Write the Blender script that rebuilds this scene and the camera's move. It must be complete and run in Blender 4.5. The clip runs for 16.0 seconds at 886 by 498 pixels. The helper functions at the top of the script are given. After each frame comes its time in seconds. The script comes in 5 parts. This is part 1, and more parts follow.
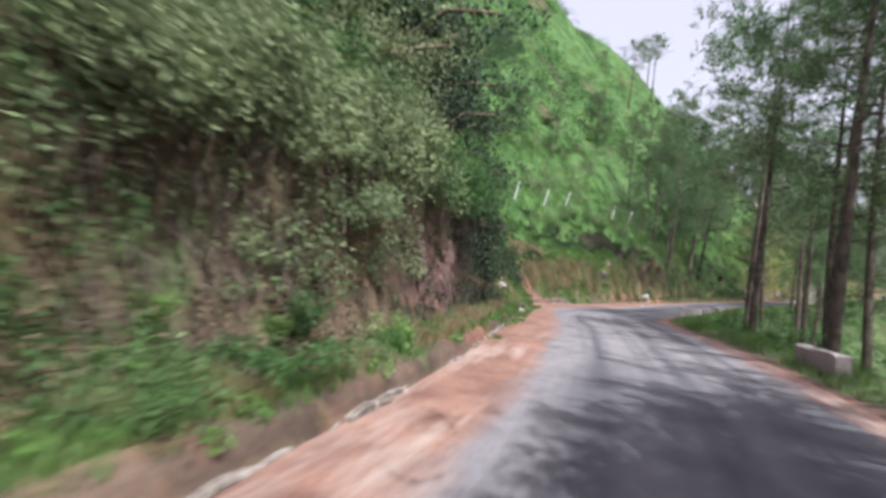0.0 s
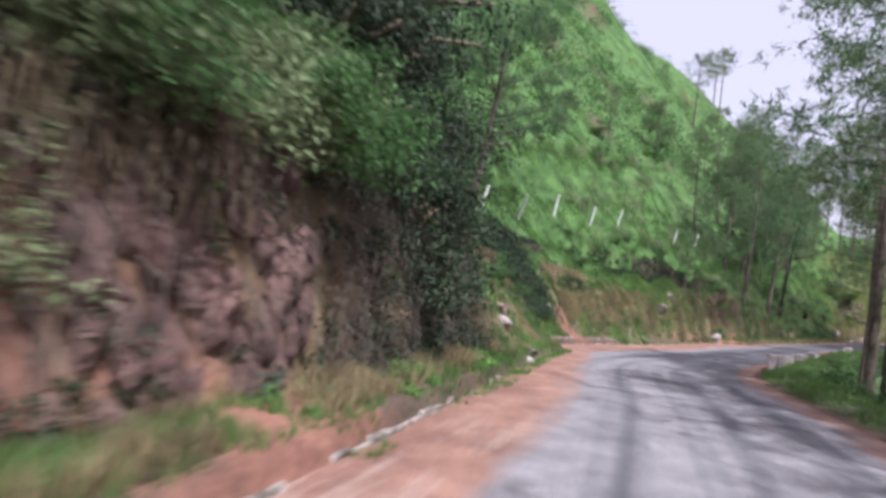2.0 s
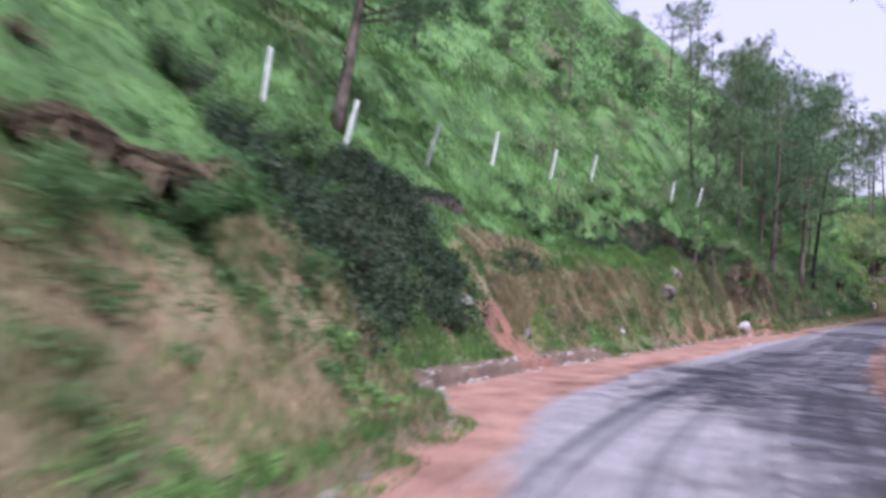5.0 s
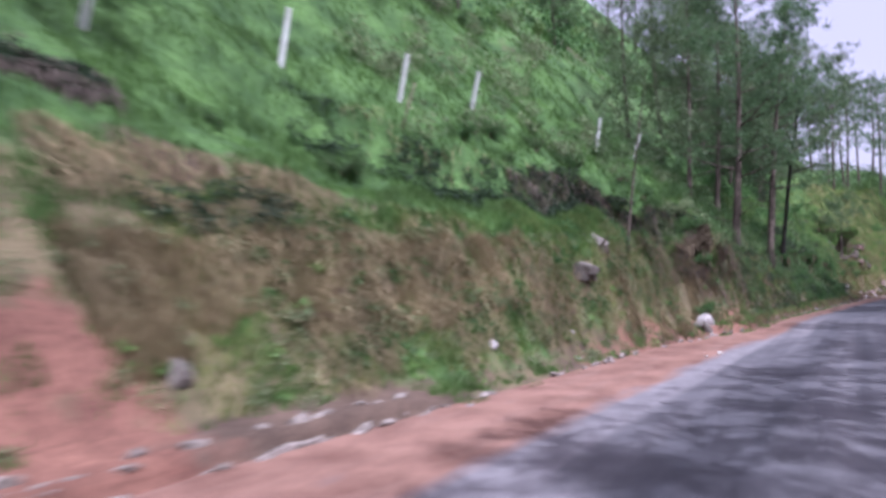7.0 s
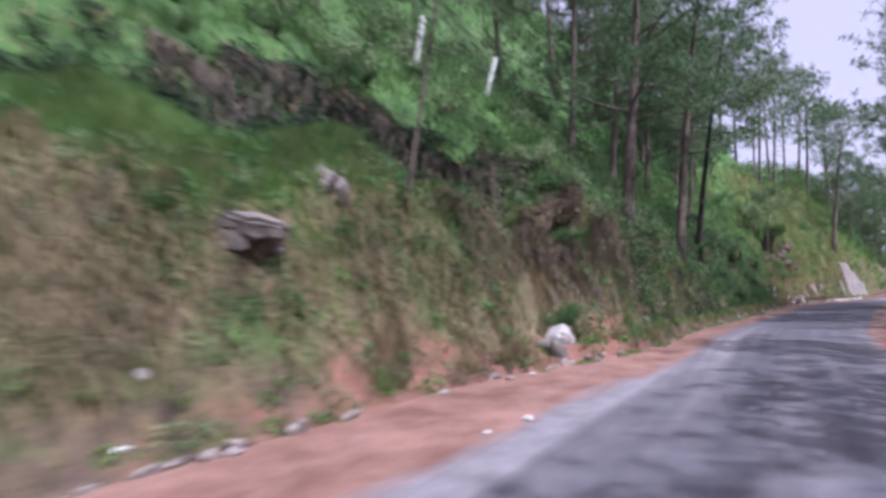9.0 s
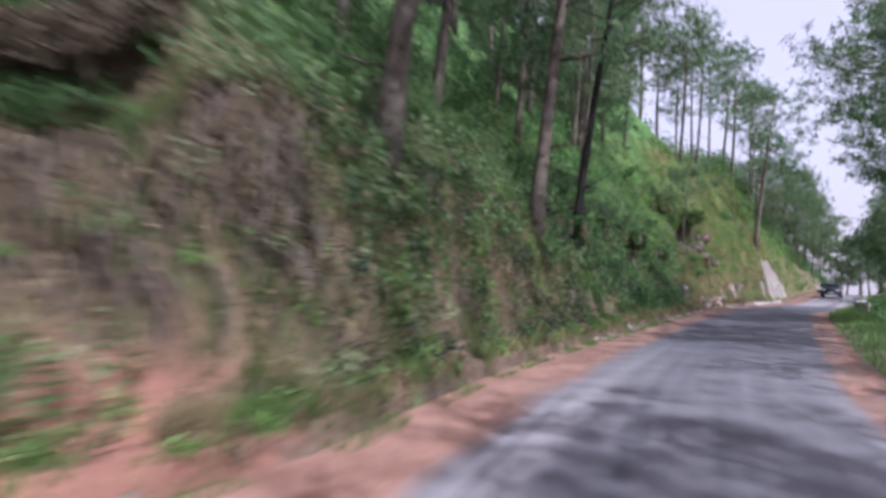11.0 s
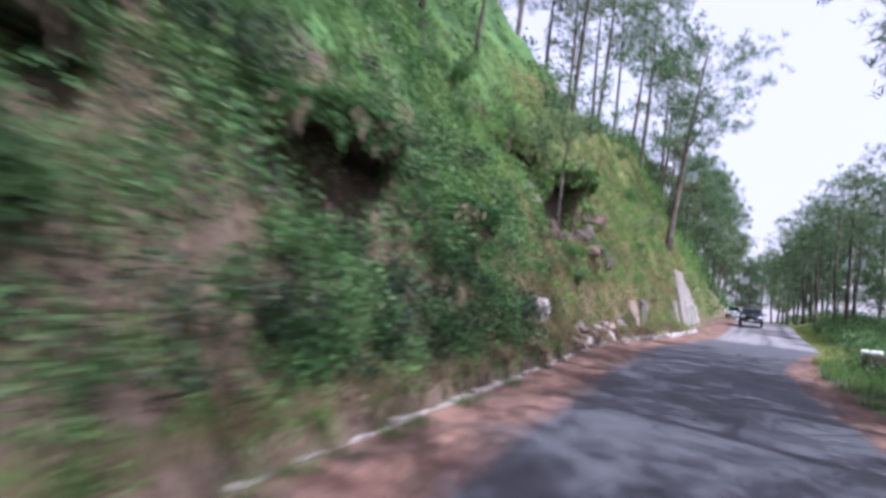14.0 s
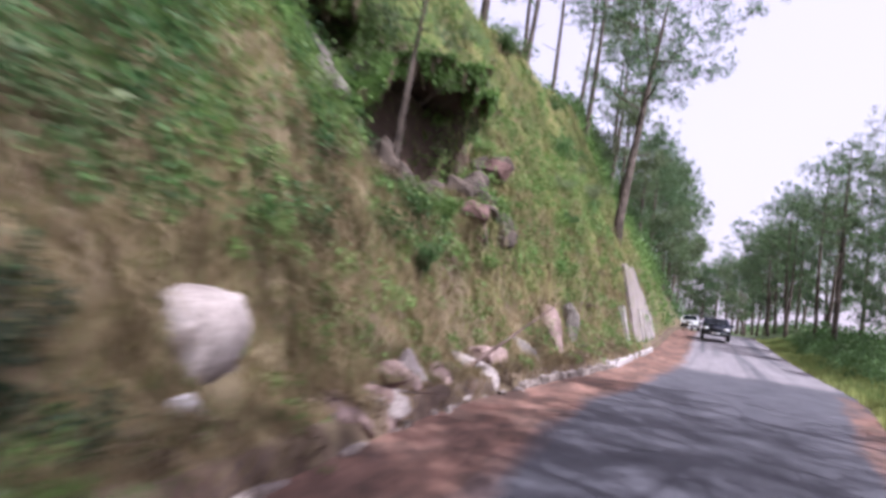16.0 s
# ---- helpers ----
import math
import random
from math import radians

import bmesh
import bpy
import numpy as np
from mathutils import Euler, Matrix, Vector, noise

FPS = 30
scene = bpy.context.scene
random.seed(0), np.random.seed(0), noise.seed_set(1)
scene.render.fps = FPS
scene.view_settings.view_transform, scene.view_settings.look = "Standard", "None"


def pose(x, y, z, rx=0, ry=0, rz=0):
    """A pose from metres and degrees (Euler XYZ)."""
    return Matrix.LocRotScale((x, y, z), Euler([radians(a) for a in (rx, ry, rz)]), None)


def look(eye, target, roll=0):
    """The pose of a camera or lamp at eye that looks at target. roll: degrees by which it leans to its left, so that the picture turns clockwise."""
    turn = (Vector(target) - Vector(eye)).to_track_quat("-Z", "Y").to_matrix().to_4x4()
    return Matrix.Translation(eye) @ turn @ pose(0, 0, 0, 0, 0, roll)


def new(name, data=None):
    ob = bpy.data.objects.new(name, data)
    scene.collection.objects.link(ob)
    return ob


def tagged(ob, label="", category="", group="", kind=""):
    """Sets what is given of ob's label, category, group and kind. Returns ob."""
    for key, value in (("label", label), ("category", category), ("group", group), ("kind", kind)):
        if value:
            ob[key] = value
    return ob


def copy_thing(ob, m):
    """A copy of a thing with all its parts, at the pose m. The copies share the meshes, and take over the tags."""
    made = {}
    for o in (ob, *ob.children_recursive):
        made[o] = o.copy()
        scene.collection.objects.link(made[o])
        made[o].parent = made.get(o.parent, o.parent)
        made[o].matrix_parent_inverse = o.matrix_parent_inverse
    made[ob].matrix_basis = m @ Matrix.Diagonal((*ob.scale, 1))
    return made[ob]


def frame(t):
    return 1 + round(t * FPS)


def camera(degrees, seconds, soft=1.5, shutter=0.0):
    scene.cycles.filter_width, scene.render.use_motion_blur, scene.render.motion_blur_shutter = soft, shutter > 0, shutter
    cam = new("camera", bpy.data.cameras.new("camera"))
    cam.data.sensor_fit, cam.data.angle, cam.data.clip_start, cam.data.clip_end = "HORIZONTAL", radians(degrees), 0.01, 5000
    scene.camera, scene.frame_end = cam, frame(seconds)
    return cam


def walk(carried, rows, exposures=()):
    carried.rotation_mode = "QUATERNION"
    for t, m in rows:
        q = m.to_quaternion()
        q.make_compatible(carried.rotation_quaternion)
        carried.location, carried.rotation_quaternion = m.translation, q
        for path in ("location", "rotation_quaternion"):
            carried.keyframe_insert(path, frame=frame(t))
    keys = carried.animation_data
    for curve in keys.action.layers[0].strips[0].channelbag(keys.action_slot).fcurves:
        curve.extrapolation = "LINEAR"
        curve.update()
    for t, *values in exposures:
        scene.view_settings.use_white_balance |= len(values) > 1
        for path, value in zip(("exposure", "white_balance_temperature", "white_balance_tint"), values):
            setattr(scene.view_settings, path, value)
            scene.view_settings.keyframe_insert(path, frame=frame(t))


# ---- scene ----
cam = camera(69.0, 16.0, soft=3.3, shutter=0.9)
PATH = [
    (0.0, 0.000, -0.001, 1.600, 92.00, -5.69, -0.05),
    (0.5, 0.660, 2.177, 1.613, 92.26, -4.91, 1.55),
    (1.0, 1.286, 4.144, 1.626, 92.52, -4.46, 3.06),
    (1.5, 1.890, 6.182, 1.679, 93.62, -6.76, 4.17),
    (2.0, 2.336, 8.303, 1.752, 94.27, -6.48, 5.14),
    (2.5, 2.872, 10.602, 1.812, 94.51, -6.51, 5.76),
    (3.0, 3.447, 12.948, 1.852, 94.92, -5.67, 6.28),
    (3.5, 4.017, 15.300, 1.879, 95.28, -3.86, 6.66),
    (6.0, 6.800, 30.169, 1.906, 94.39, -0.68, 2.08),
    (6.5, 8.106, 33.173, 1.884, 94.47, -0.11, 1.10),
    (7.0, 9.441, 35.951, 1.840, 94.85, 0.67, 0.12),
    (7.5, 10.855, 38.510, 1.780, 94.96, 0.84, -0.87),
    (8.0, 12.256, 41.052, 1.742, 95.12, 0.93, -2.32),
    (8.5, 13.660, 43.522, 1.730, 95.29, 0.64, -3.84),
    (9.0, 15.096, 45.804, 1.758, 95.10, 0.07, -5.31),
    (9.5, 16.548, 47.913, 1.825, 94.95, -0.27, -6.80),
    (10.0, 18.140, 50.087, 1.942, 94.47, -0.90, -8.27),
    (12.5, 27.045, 64.202, 2.527, 93.03, -5.37, -16.14),
    (13.0, 29.066, 66.817, 2.597, 93.28, -5.87, -17.38),
    (13.5, 31.008, 69.349, 2.662, 93.78, -6.51, -18.52),
    (14.0, 32.955, 71.860, 2.740, 94.23, -6.69, -19.66),
    (14.5, 34.879, 74.341, 2.844, 94.47, -7.02, -20.77),
    (15.0, 36.752, 76.689, 2.957, 94.63, -7.33, -21.75),
    (15.5, 38.615, 78.860, 3.069, 94.84, -7.68, -22.70),
    (16.0, 40.377, 80.864, 3.154, 94.88, -7.92, -23.70),
]
walk(cam, [(t, pose(x, y, z, rx, ry, rz)) for t, x, y, z, rx, ry, rz in PATH],
     exposures=[(0.0, 1.35, 5650, 1), (2.5, 1.3, 5450, 10), (3.5, 1.45, 5350, 16), (6.0, 1.25, 5100, 17), (7.0, 1.2, 5100, 18), (9.0, 1.15, 5150, 17), (12.5, 1.42, 5300, 8), (14.5, 1.52, 5050, 13), (16.0, 1.48, 5450, 16)])

# ---- sky and sun ----
SUN_AZ, SUN_EL = radians(157), radians(56)     # clockwise from +y
world = bpy.data.worlds.new("sky")
scene.world = world
world.use_nodes = True
wn = world.node_tree.nodes
sky = wn.new("ShaderNodeTexSky")
sky.sky_type = "NISHITA"
sky.sun_disc = False
sky.sun_elevation, sky.sun_rotation = SUN_EL, SUN_AZ
sky.air_density, sky.dust_density, sky.ozone_density = 1.0, 7.0, 1.0
wn["Background"].inputs[1].default_value = 0.13
haze = wn.new("ShaderNodeMix")                 # thin bright cloud over the blue
haze.data_type = "RGBA"
haze.inputs[0].default_value = 0.72
haze.inputs[7].default_value = (3.45, 2.8, 2.92, 1)
world.node_tree.links.new(sky.outputs[0], haze.inputs[6])
world.node_tree.links.new(haze.outputs[2], wn["Background"].inputs[0])
sun_data = bpy.data.lights.new("sun", "SUN")
sun_data.energy, sun_data.angle, sun_data.color = 3.3, radians(0.6), (1.0, 0.93, 0.84)
sun = new("sun", sun_data)
sun_dir = Vector((math.sin(SUN_AZ) * math.cos(SUN_EL), math.cos(SUN_AZ) * math.cos(SUN_EL), math.sin(SUN_EL)))
sun.matrix_world = look(sun_dir * 200, (0, 0, 0))


# ---- materials ----
def material(name, build, rough=0.9, bump=0.0, bump_scale=30.0, spec=0.3, translucent=0.0):
    """A node material; build(nodes, links) returns the socket of its colour."""
    m = bpy.data.materials.new(name)
    m.use_nodes = True
    nt = m.node_tree
    b = nt.nodes["Principled BSDF"]
    b.inputs["Roughness"].default_value = rough
    b.inputs["Specular IOR Level"].default_value = spec
    colour = build(nt.nodes, nt.links)
    nt.links.new(colour, b.inputs["Base Color"])
    if bump:
        n = noise_node(nt.nodes, nt.links, bump_scale, 5)
        k = nt.nodes.new("ShaderNodeBump")
        k.inputs["Strength"].default_value = bump
        k.inputs["Distance"].default_value = 0.05
        nt.links.new(n, k.inputs["Height"])
        nt.links.new(k.outputs[0], b.inputs["Normal"])
    if translucent:
        tr = nt.nodes.new("ShaderNodeBsdfTranslucent")
        mix = nt.nodes.new("ShaderNodeMixShader")
        mix.inputs[0].default_value = translucent
        nt.links.new(colour, tr.inputs[0])
        nt.links.new(b.outputs[0], mix.inputs[1])
        nt.links.new(tr.outputs[0], mix.inputs[2])
        nt.links.new(mix.outputs[0], nt.nodes["Material Output"].inputs[0])
    return m


def noise_node(n, l, scale, detail=4, stretch=None, uv=False, rough=0.6):
    tc = n.new("ShaderNodeTexCoord")
    src = tc.outputs["UV"] if uv else None
    if not uv:
        src = n.new("ShaderNodeNewGeometry").outputs["Position"]
    mp = n.new("ShaderNodeMapping")
    mp.inputs["Scale"].default_value = stretch or (1, 1, 1)
    l.new(src, mp.inputs[0])
    t = n.new("ShaderNodeTexNoise")
    t.inputs["Scale"].default_value, t.inputs["Detail"].default_value = scale, detail
    t.inputs["Roughness"].default_value = rough
    l.new(mp.outputs[0], t.inputs["Vector"])
    return t.outputs["Fac"]


def ramp(n, l, fac, stops):
    r = n.new("ShaderNodeValToRGB")
    while len(r.color_ramp.elements) < len(stops):
        r.color_ramp.elements.new(0.5)
    for e, (p, c) in zip(r.color_ramp.elements, stops):
        e.position, e.color = p, (*c, 1)
    l.new(fac, r.inputs[0])
    return r.outputs[0]


def blend(n, l, fac, a, b, mode="MIX"):
    m = n.new("ShaderNodeMix")
    m.data_type, m.blend_type = "RGBA", mode
    for socket, value in ((m.inputs[0], fac), (m.inputs[6], a), (m.inputs[7], b)):
        if isinstance(value, (float, int)):
            socket.default_value = value
        elif isinstance(value, tuple):
            socket.default_value = (*value, 1)
        else:
            l.new(value, socket)
    return m.outputs[2]


def sharpen(n, l, fac, lo, hi):
    m = n.new("ShaderNodeMapRange")
    m.inputs[1].default_value, m.inputs[2].default_value = lo, hi
    l.new(fac, m.inputs[0])
    return m.outputs[0]


def two_scale(dark, light, scale, fine):
    """Colour that wanders between two tones, with fine grain."""
    def build(n, l):
        big = sharpen(n, l, noise_node(n, l, scale), 0.32, 0.68)
        base = blend(n, l, big, dark, light)
        grain = ramp(n, l, noise_node(n, l, fine, 3), [(0.3, (0.55,) * 3), (0.7, (1.0,) * 3)])
        return blend(n, l, 1.0, base, grain, "MULTIPLY")
    return build


def leafy(dark, light, warm):
    """Leaf colour varied from leaf to leaf and plant to plant."""
    def build(n, l):
        g = n.new("ShaderNodeNewGeometry")
        o = n.new("ShaderNodeObjectInfo")
        c = blend(n, l, g.outputs["Random Per Island"], dark, light)
        k = sharpen(n, l, o.outputs["Random"], 0.2, 1.6)
        c = blend(n, l, k, c, warm)
        patch = ramp(n, l, noise_node(n, l, 0.7, 2), [(0.3, (0.6,) * 3), (0.7, (1.15,) * 3)])
        return blend(n, l, 1.0, c, patch, "MULTIPLY")
    return build


def ground_colour(n, l):
    at = n.new("ShaderNodeAttribute")
    at.attribute_name = "cover"
    sep = n.new("ShaderNodeSeparateColor")
    l.new(at.outputs["Color"], sep.inputs[0])
    soil = two_scale((0.055, 0.036, 0.028), (0.16, 0.105, 0.08), 0.8, 14)(n, l)
    green = two_scale((0.036, 0.074, 0.022), (0.115, 0.20, 0.058), 0.7, 7)(n, l)
    dry = two_scale((0.10, 0.078, 0.045), (0.235, 0.18, 0.105), 0.9, 18)(n, l)
    red = two_scale((0.13, 0.058, 0.044), (0.28, 0.135, 0.10), 1.2, 12)(n, l)
    edge = noise_node(n, l, 2.2, 5)
    def cut(channel):
        add = n.new("ShaderNodeMath")
        add.operation = "ADD"
        l.new(sep.outputs[channel], add.inputs[0])
        l.new(edge, add.inputs[1])
        return sharpen(n, l, add.outputs[0], 0.85, 1.15)
    c = blend(n, l, cut(1), soil, dry)
    c = blend(n, l, cut(0), c, green)
    return blend(n, l, cut(2), c, red)


def asphalt_colour(n, l):
    base = two_scale((0.055, 0.052, 0.066), (0.098, 0.092, 0.112), 1.5, 60)(n, l)
    worn = sharpen(n, l, noise_node(n, l, 1.0, 2, (0.03, 1.3, 1), True), 0.30, 0.72)
    dust = two_scale((0.185, 0.163, 0.18), (0.285, 0.254, 0.276), 2.0, 50)(n, l)
    at = n.new("ShaderNodeAttribute")
    at.attribute_name = "cover"
    sep = n.new("ShaderNodeSeparateColor")
    l.new(at.outputs["Color"], sep.inputs[0])
    wear_and_light = n.new("ShaderNodeMath")
    wear_and_light.operation = "MULTIPLY"
    l.new(worn, wear_and_light.inputs[0])
    l.new(sep.outputs[0], wear_and_light.inputs[1])
    c = blend(n, l, wear_and_light.outputs[0], base, dust)
    add = n.new("ShaderNodeMath")
    add.operation = "ADD"
    l.new(sep.outputs[2], add.inputs[0])
    l.new(noise_node(n, l, 1.0, 5, (0.5, 1.6, 1), True), add.inputs[1])
    red = two_scale((0.175, 0.086, 0.066), (0.345, 0.19, 0.15), 1.1, 40)(n, l)
    streak = sharpen(n, l, noise_node(n, l, 1.3, 5, (0.22, 1.5, 1), True), 0.5, 0.75)
    some = n.new("ShaderNodeMath")
    some.operation = "MULTIPLY"
    l.new(streak, some.inputs[0])
    l.new(sep.outputs[1], some.inputs[1])
    red = blend(n, l, some.outputs[0], red, (0.40, 0.31, 0.28))
    far = n.new("ShaderNodeSeparateXYZ")
    l.new(n.new("ShaderNodeTexCoord").outputs["UV"], far.inputs[0])
    litter = n.new("ShaderNodeMath")
    litter.operation = "MULTIPLY"
    l.new(sharpen(n, l, far.outputs[0], 66, 78), litter.inputs[0])
    l.new(sharpen(n, l, noise_node(n, l, 1.6, 5, (0.6, 1.2, 1), True), 0.36, 0.6), litter.inputs[1])
    red = blend(n, l, litter.outputs[0], red, two_scale((0.06, 0.036, 0.03), (0.15, 0.085, 0.065), 3.0, 40)(n, l))
    return blend(n, l, sharpen(n, l, add.outputs[0], 0.8, 1.25), c, red)


M_GROUND = material("hillside", ground_colour, 0.95, 0.6, 9)
M_ASPHALT = material("asphalt", asphalt_colour, 0.85, 0.25, 90)
M_DIRT = material("red_dirt", two_scale((0.34, 0.15, 0.09), (0.52, 0.27, 0.18), 0.9, 25), 0.95, 0.4, 25)
M_STONE = material("stone", two_scale((0.12, 0.10, 0.09), (0.28, 0.24, 0.22), 1.9, 20), 0.9, 0.5, 12)
M_PALE = material("pale_rock", two_scale((0.22, 0.175, 0.165), (0.46, 0.39, 0.375), 2.6, 24), 0.9, 0.5, 12)
M_PINKROCK = material("pinkish_rock", two_scale((0.15, 0.095, 0.085), (0.36, 0.255, 0.235), 2.2, 16), 0.92, 0.7, 9)
M_REDROCK = material("red_brown_rock", two_scale((0.065, 0.038, 0.036), (0.20, 0.118, 0.106), 1.6, 12), 0.95, 0.8, 7)
M_KERB = material("dusty_kerb_stone", two_scale((0.095, 0.07, 0.058), (0.40, 0.335, 0.31), 4.5, 18), 0.95, 0.8, 12)
M_WHITE = material("whitewash", two_scale((0.60, 0.58, 0.56), (0.82, 0.81, 0.80), 3.0, 30), 0.85, 0.3, 20)
M_LIMEWASH = material("worn_limewash", two_scale((0.34, 0.29, 0.29), (0.62, 0.57, 0.57), 2.0, 24), 0.9, 0.4, 16)
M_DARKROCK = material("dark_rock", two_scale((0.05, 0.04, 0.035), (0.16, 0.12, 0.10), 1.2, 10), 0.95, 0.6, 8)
M_BARK = material("pine_bark", two_scale((0.06, 0.045, 0.038), (0.17, 0.13, 0.11), 3.0, 22), 0.95, 0.7, 18)
M_DARKBARK = material("charred_bark", two_scale((0.012, 0.01, 0.01), (0.04, 0.032, 0.03), 3.0, 22), 0.95, 0.7, 18)
M_TWIG = material("twig", two_scale((0.12, 0.085, 0.06), (0.28, 0.22, 0.17), 4.0, 30), 0.95)
M_NEEDLE = material("pine_needles", leafy((0.053, 0.098, 0.046), (0.145, 0.22, 0.10), (0.16, 0.17, 0.09)), 0.7, translucent=0.35)
M_LEAF = material("shrub_leaves", leafy((0.04, 0.09, 0.03), (0.122, 0.23, 0.07), (0.112, 0.16, 0.06)), 0.6, translucent=0.4)
M_SHADELEAF = material("shade_dark_leaves", leafy((0.013, 0.026, 0.013), (0.046, 0.075, 0.034), (0.042, 0.05, 0.03)), 0.6, translucent=0.25)
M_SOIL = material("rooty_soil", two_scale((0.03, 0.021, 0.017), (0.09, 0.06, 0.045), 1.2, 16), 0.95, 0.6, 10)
M_LIME = material("bright_leaves", leafy((0.082, 0.155, 0.04), (0.21, 0.35, 0.092), (0.21, 0.26, 0.085)), 0.6, translucent=0.35)
M_GOLD = material("yellowing_grass", leafy((0.16, 0.19, 0.055), (0.35, 0.39, 0.125), (0.34, 0.29, 0.13)), 0.7, translucent=0.4)
M_OLIVE = material("dusty_leaves", leafy((0.105, 0.145, 0.072), (0.255, 0.325, 0.155), (0.21, 0.215, 0.115)), 0.7, translucent=0.25)
M_DRY = material("dry_leaves", leafy((0.08, 0.055, 0.035), (0.20, 0.155, 0.105), (0.16, 0.11, 0.07)), 0.85, translucent=0.2)
M_GRASS = material("green_grass", leafy((0.066, 0.135, 0.034), (0.17, 0.30, 0.08), (0.17, 0.23, 0.08)), 0.7, translucent=0.5)
M_STRAW = material("straw_grass", leafy((0.19, 0.148, 0.08), (0.42, 0.335, 0.20), (0.30, 0.22, 0.13)), 0.8, translucent=0.4)

# ---- the line of the road: distance along it, x, y and height ----
LINE = [
    (-40, -11.59, -38.28, -0.23),
    (-30, -8.70, -28.71, -0.17),
    (-20, -5.80, -19.14, -0.11),
    (-10, -2.90, -9.57, -0.06),
    (0, 0.00, -0.00, 0.00),
    (10, 2.66, 9.63, 0.18),
    (20, 4.76, 19.40, 0.29),
    (30, 6.68, 29.21, 0.30),
    (40, 10.74, 38.29, 0.19),
    (50, 15.86, 46.87, 0.21),
    (60, 21.37, 55.21, 0.56),
    (70, 26.74, 63.64, 0.90),
    (80, 32.77, 71.62, 1.14),
    (90, 39.07, 79.38, 1.49),
    (100, 45.69, 86.84, 1.84),
    (110, 53.64, 92.89, 2.15),
    (120, 61.03, 99.64, 2.37),
    (130, 68.23, 106.65, 2.74),
    (140, 75.41, 113.68, 3.30),
    (150, 82.61, 120.68, 3.72),
    (160, 89.81, 127.69, 3.95),
    (170, 97.01, 134.69, 4.10),
    (180, 104.22, 141.70, 4.22),
    (190, 111.42, 148.70, 4.33),
    (200, 116.27, 153.84, 4.42),
]
STATION = np.array(LINE)


def spline(s, column):
    """Smooth interpolation of a column of the road's line, straight beyond its ends."""
    s = np.asarray(s, float)
    xs, ys = STATION[:, 0], STATION[:, column]
    slope = np.gradient(ys, xs)
    i = np.clip(np.searchsorted(xs, s) - 1, 0, len(xs) - 2)
    h = xs[i + 1] - xs[i]
    t = (s - xs[i]) / h
    out = ((2 * t**3 - 3 * t**2 + 1) * ys[i] + (t**3 - 2 * t**2 + t) * h * slope[i]
           + (3 * t**2 - 2 * t**3) * ys[i + 1] + (t**3 - t**2) * h * slope[i + 1])
    out = np.where(s < xs[0], ys[0] + (s - xs[0]) * slope[0], out)
    return np.where(s > xs[-1], ys[-1] + (s - xs[-1]) * slope[-1], out)


# cross-sections: distance, kerb, ledge, height and run of the cut face, slope above it, far slope
CUTS = np.array([
    (-60, 2.4, 1.0, 2.6, 1.2, 0.80, 0.75),
    (0, 2.4, 1.2, 2.4, 1.3, 0.80, 0.75),
    (4, 2.4, 1.2, 2.6, 0.8, 0.85, 0.78),
    (8, 2.4, 1.1, 2.8, 0.7, 0.90, 0.80),
    (14, 2.5, 1.0, 3.0, 0.6, 0.90, 0.85),
    (22, 2.6, 0.9, 2.8, 0.7, 0.90, 0.85),
])
CUTS2 = np.array([
    (26, 2.5, 0.3, 1.7, 1.6, 0.85, 0.85),
    (30, 2.6, 0.3, 1.6, 1.8, 0.90, 0.88),
    (32.5, 2.95, 0.4, 1.5, 1.7, 0.92, 0.88),
    (35.5, 4.9, 0.5, 1.5, 1.6, 0.95, 0.88),
    (42, 5.2, 0.5, 2.0, 1.6, 1.05, 0.90),
    (50, 5.2, 0.3, 2.2, 1.6, 1.05, 0.95),
    (58, 4.7, 0.3, 2.8, 1.2, 1.20, 1.05),
    (62, 3.7, 0.9, 2.5, 1.2, 1.15, 1.10),
    (65, 2.9, 0.4, 2.8, 0.9, 1.10, 1.15),
    (74, 2.8, 0.25, 2.6, 0.8, 1.10, 1.20),
])
CUTS3 = np.array([
    (84, 2.6, 0.4, 2.4, 1.4, 1.30, 1.15),
    (95, 2.2, 0.6, 2.8, 1.8, 1.45, 0.90),
    (103, 2.4, 0.5, 3.2, 1.8, 1.55, 0.60),
    (115, 2.9, 0.3, 3.2, 1.3, 1.65, 0.22),
    (125, 3.0, 0.4, 3.4, 1.2, 1.80, 0.15),
    (140, 3.0, 0.5, 3.0, 1.4, 1.80, 0.20),
    (200, 3.0, 0.5, 1.8, 2.0, 0.60, 0.10),
])
CUT = np.concatenate([CUTS, CUTS2, CUTS3])
# asphalt edges: distance, left, right
EDGES = np.array([(-60, 1.3, -3.1), (0, 1.3, -3.1), (24, 1.2, -3.2), (30, 1.4, -3.2), (36, 2.7, -2.8), (42, 3.0, -2.4), (48, 3.1, -2.0),
                  (57, 2.8, -1.8), (64, 1.9, -1.9), (72, 1.7, -2.2), (84, 1.5, -2.6), (98, 1.0, -2.7), (108, 1.5, -2.5), (120, 1.6, -2.5), (300, 1.6, -2.6)])


def cut(s, column):
    return np.interp(s, CUT[:, 0], CUT[:, column])


def smooth(a, b, x):
    t = np.clip((x - a) / (b - a), 0, 1)
    return t * t * (3 - 2 * t)


CHORD = np.array([0.56, 0.83])
CHORD /= np.linalg.norm(CHORD)


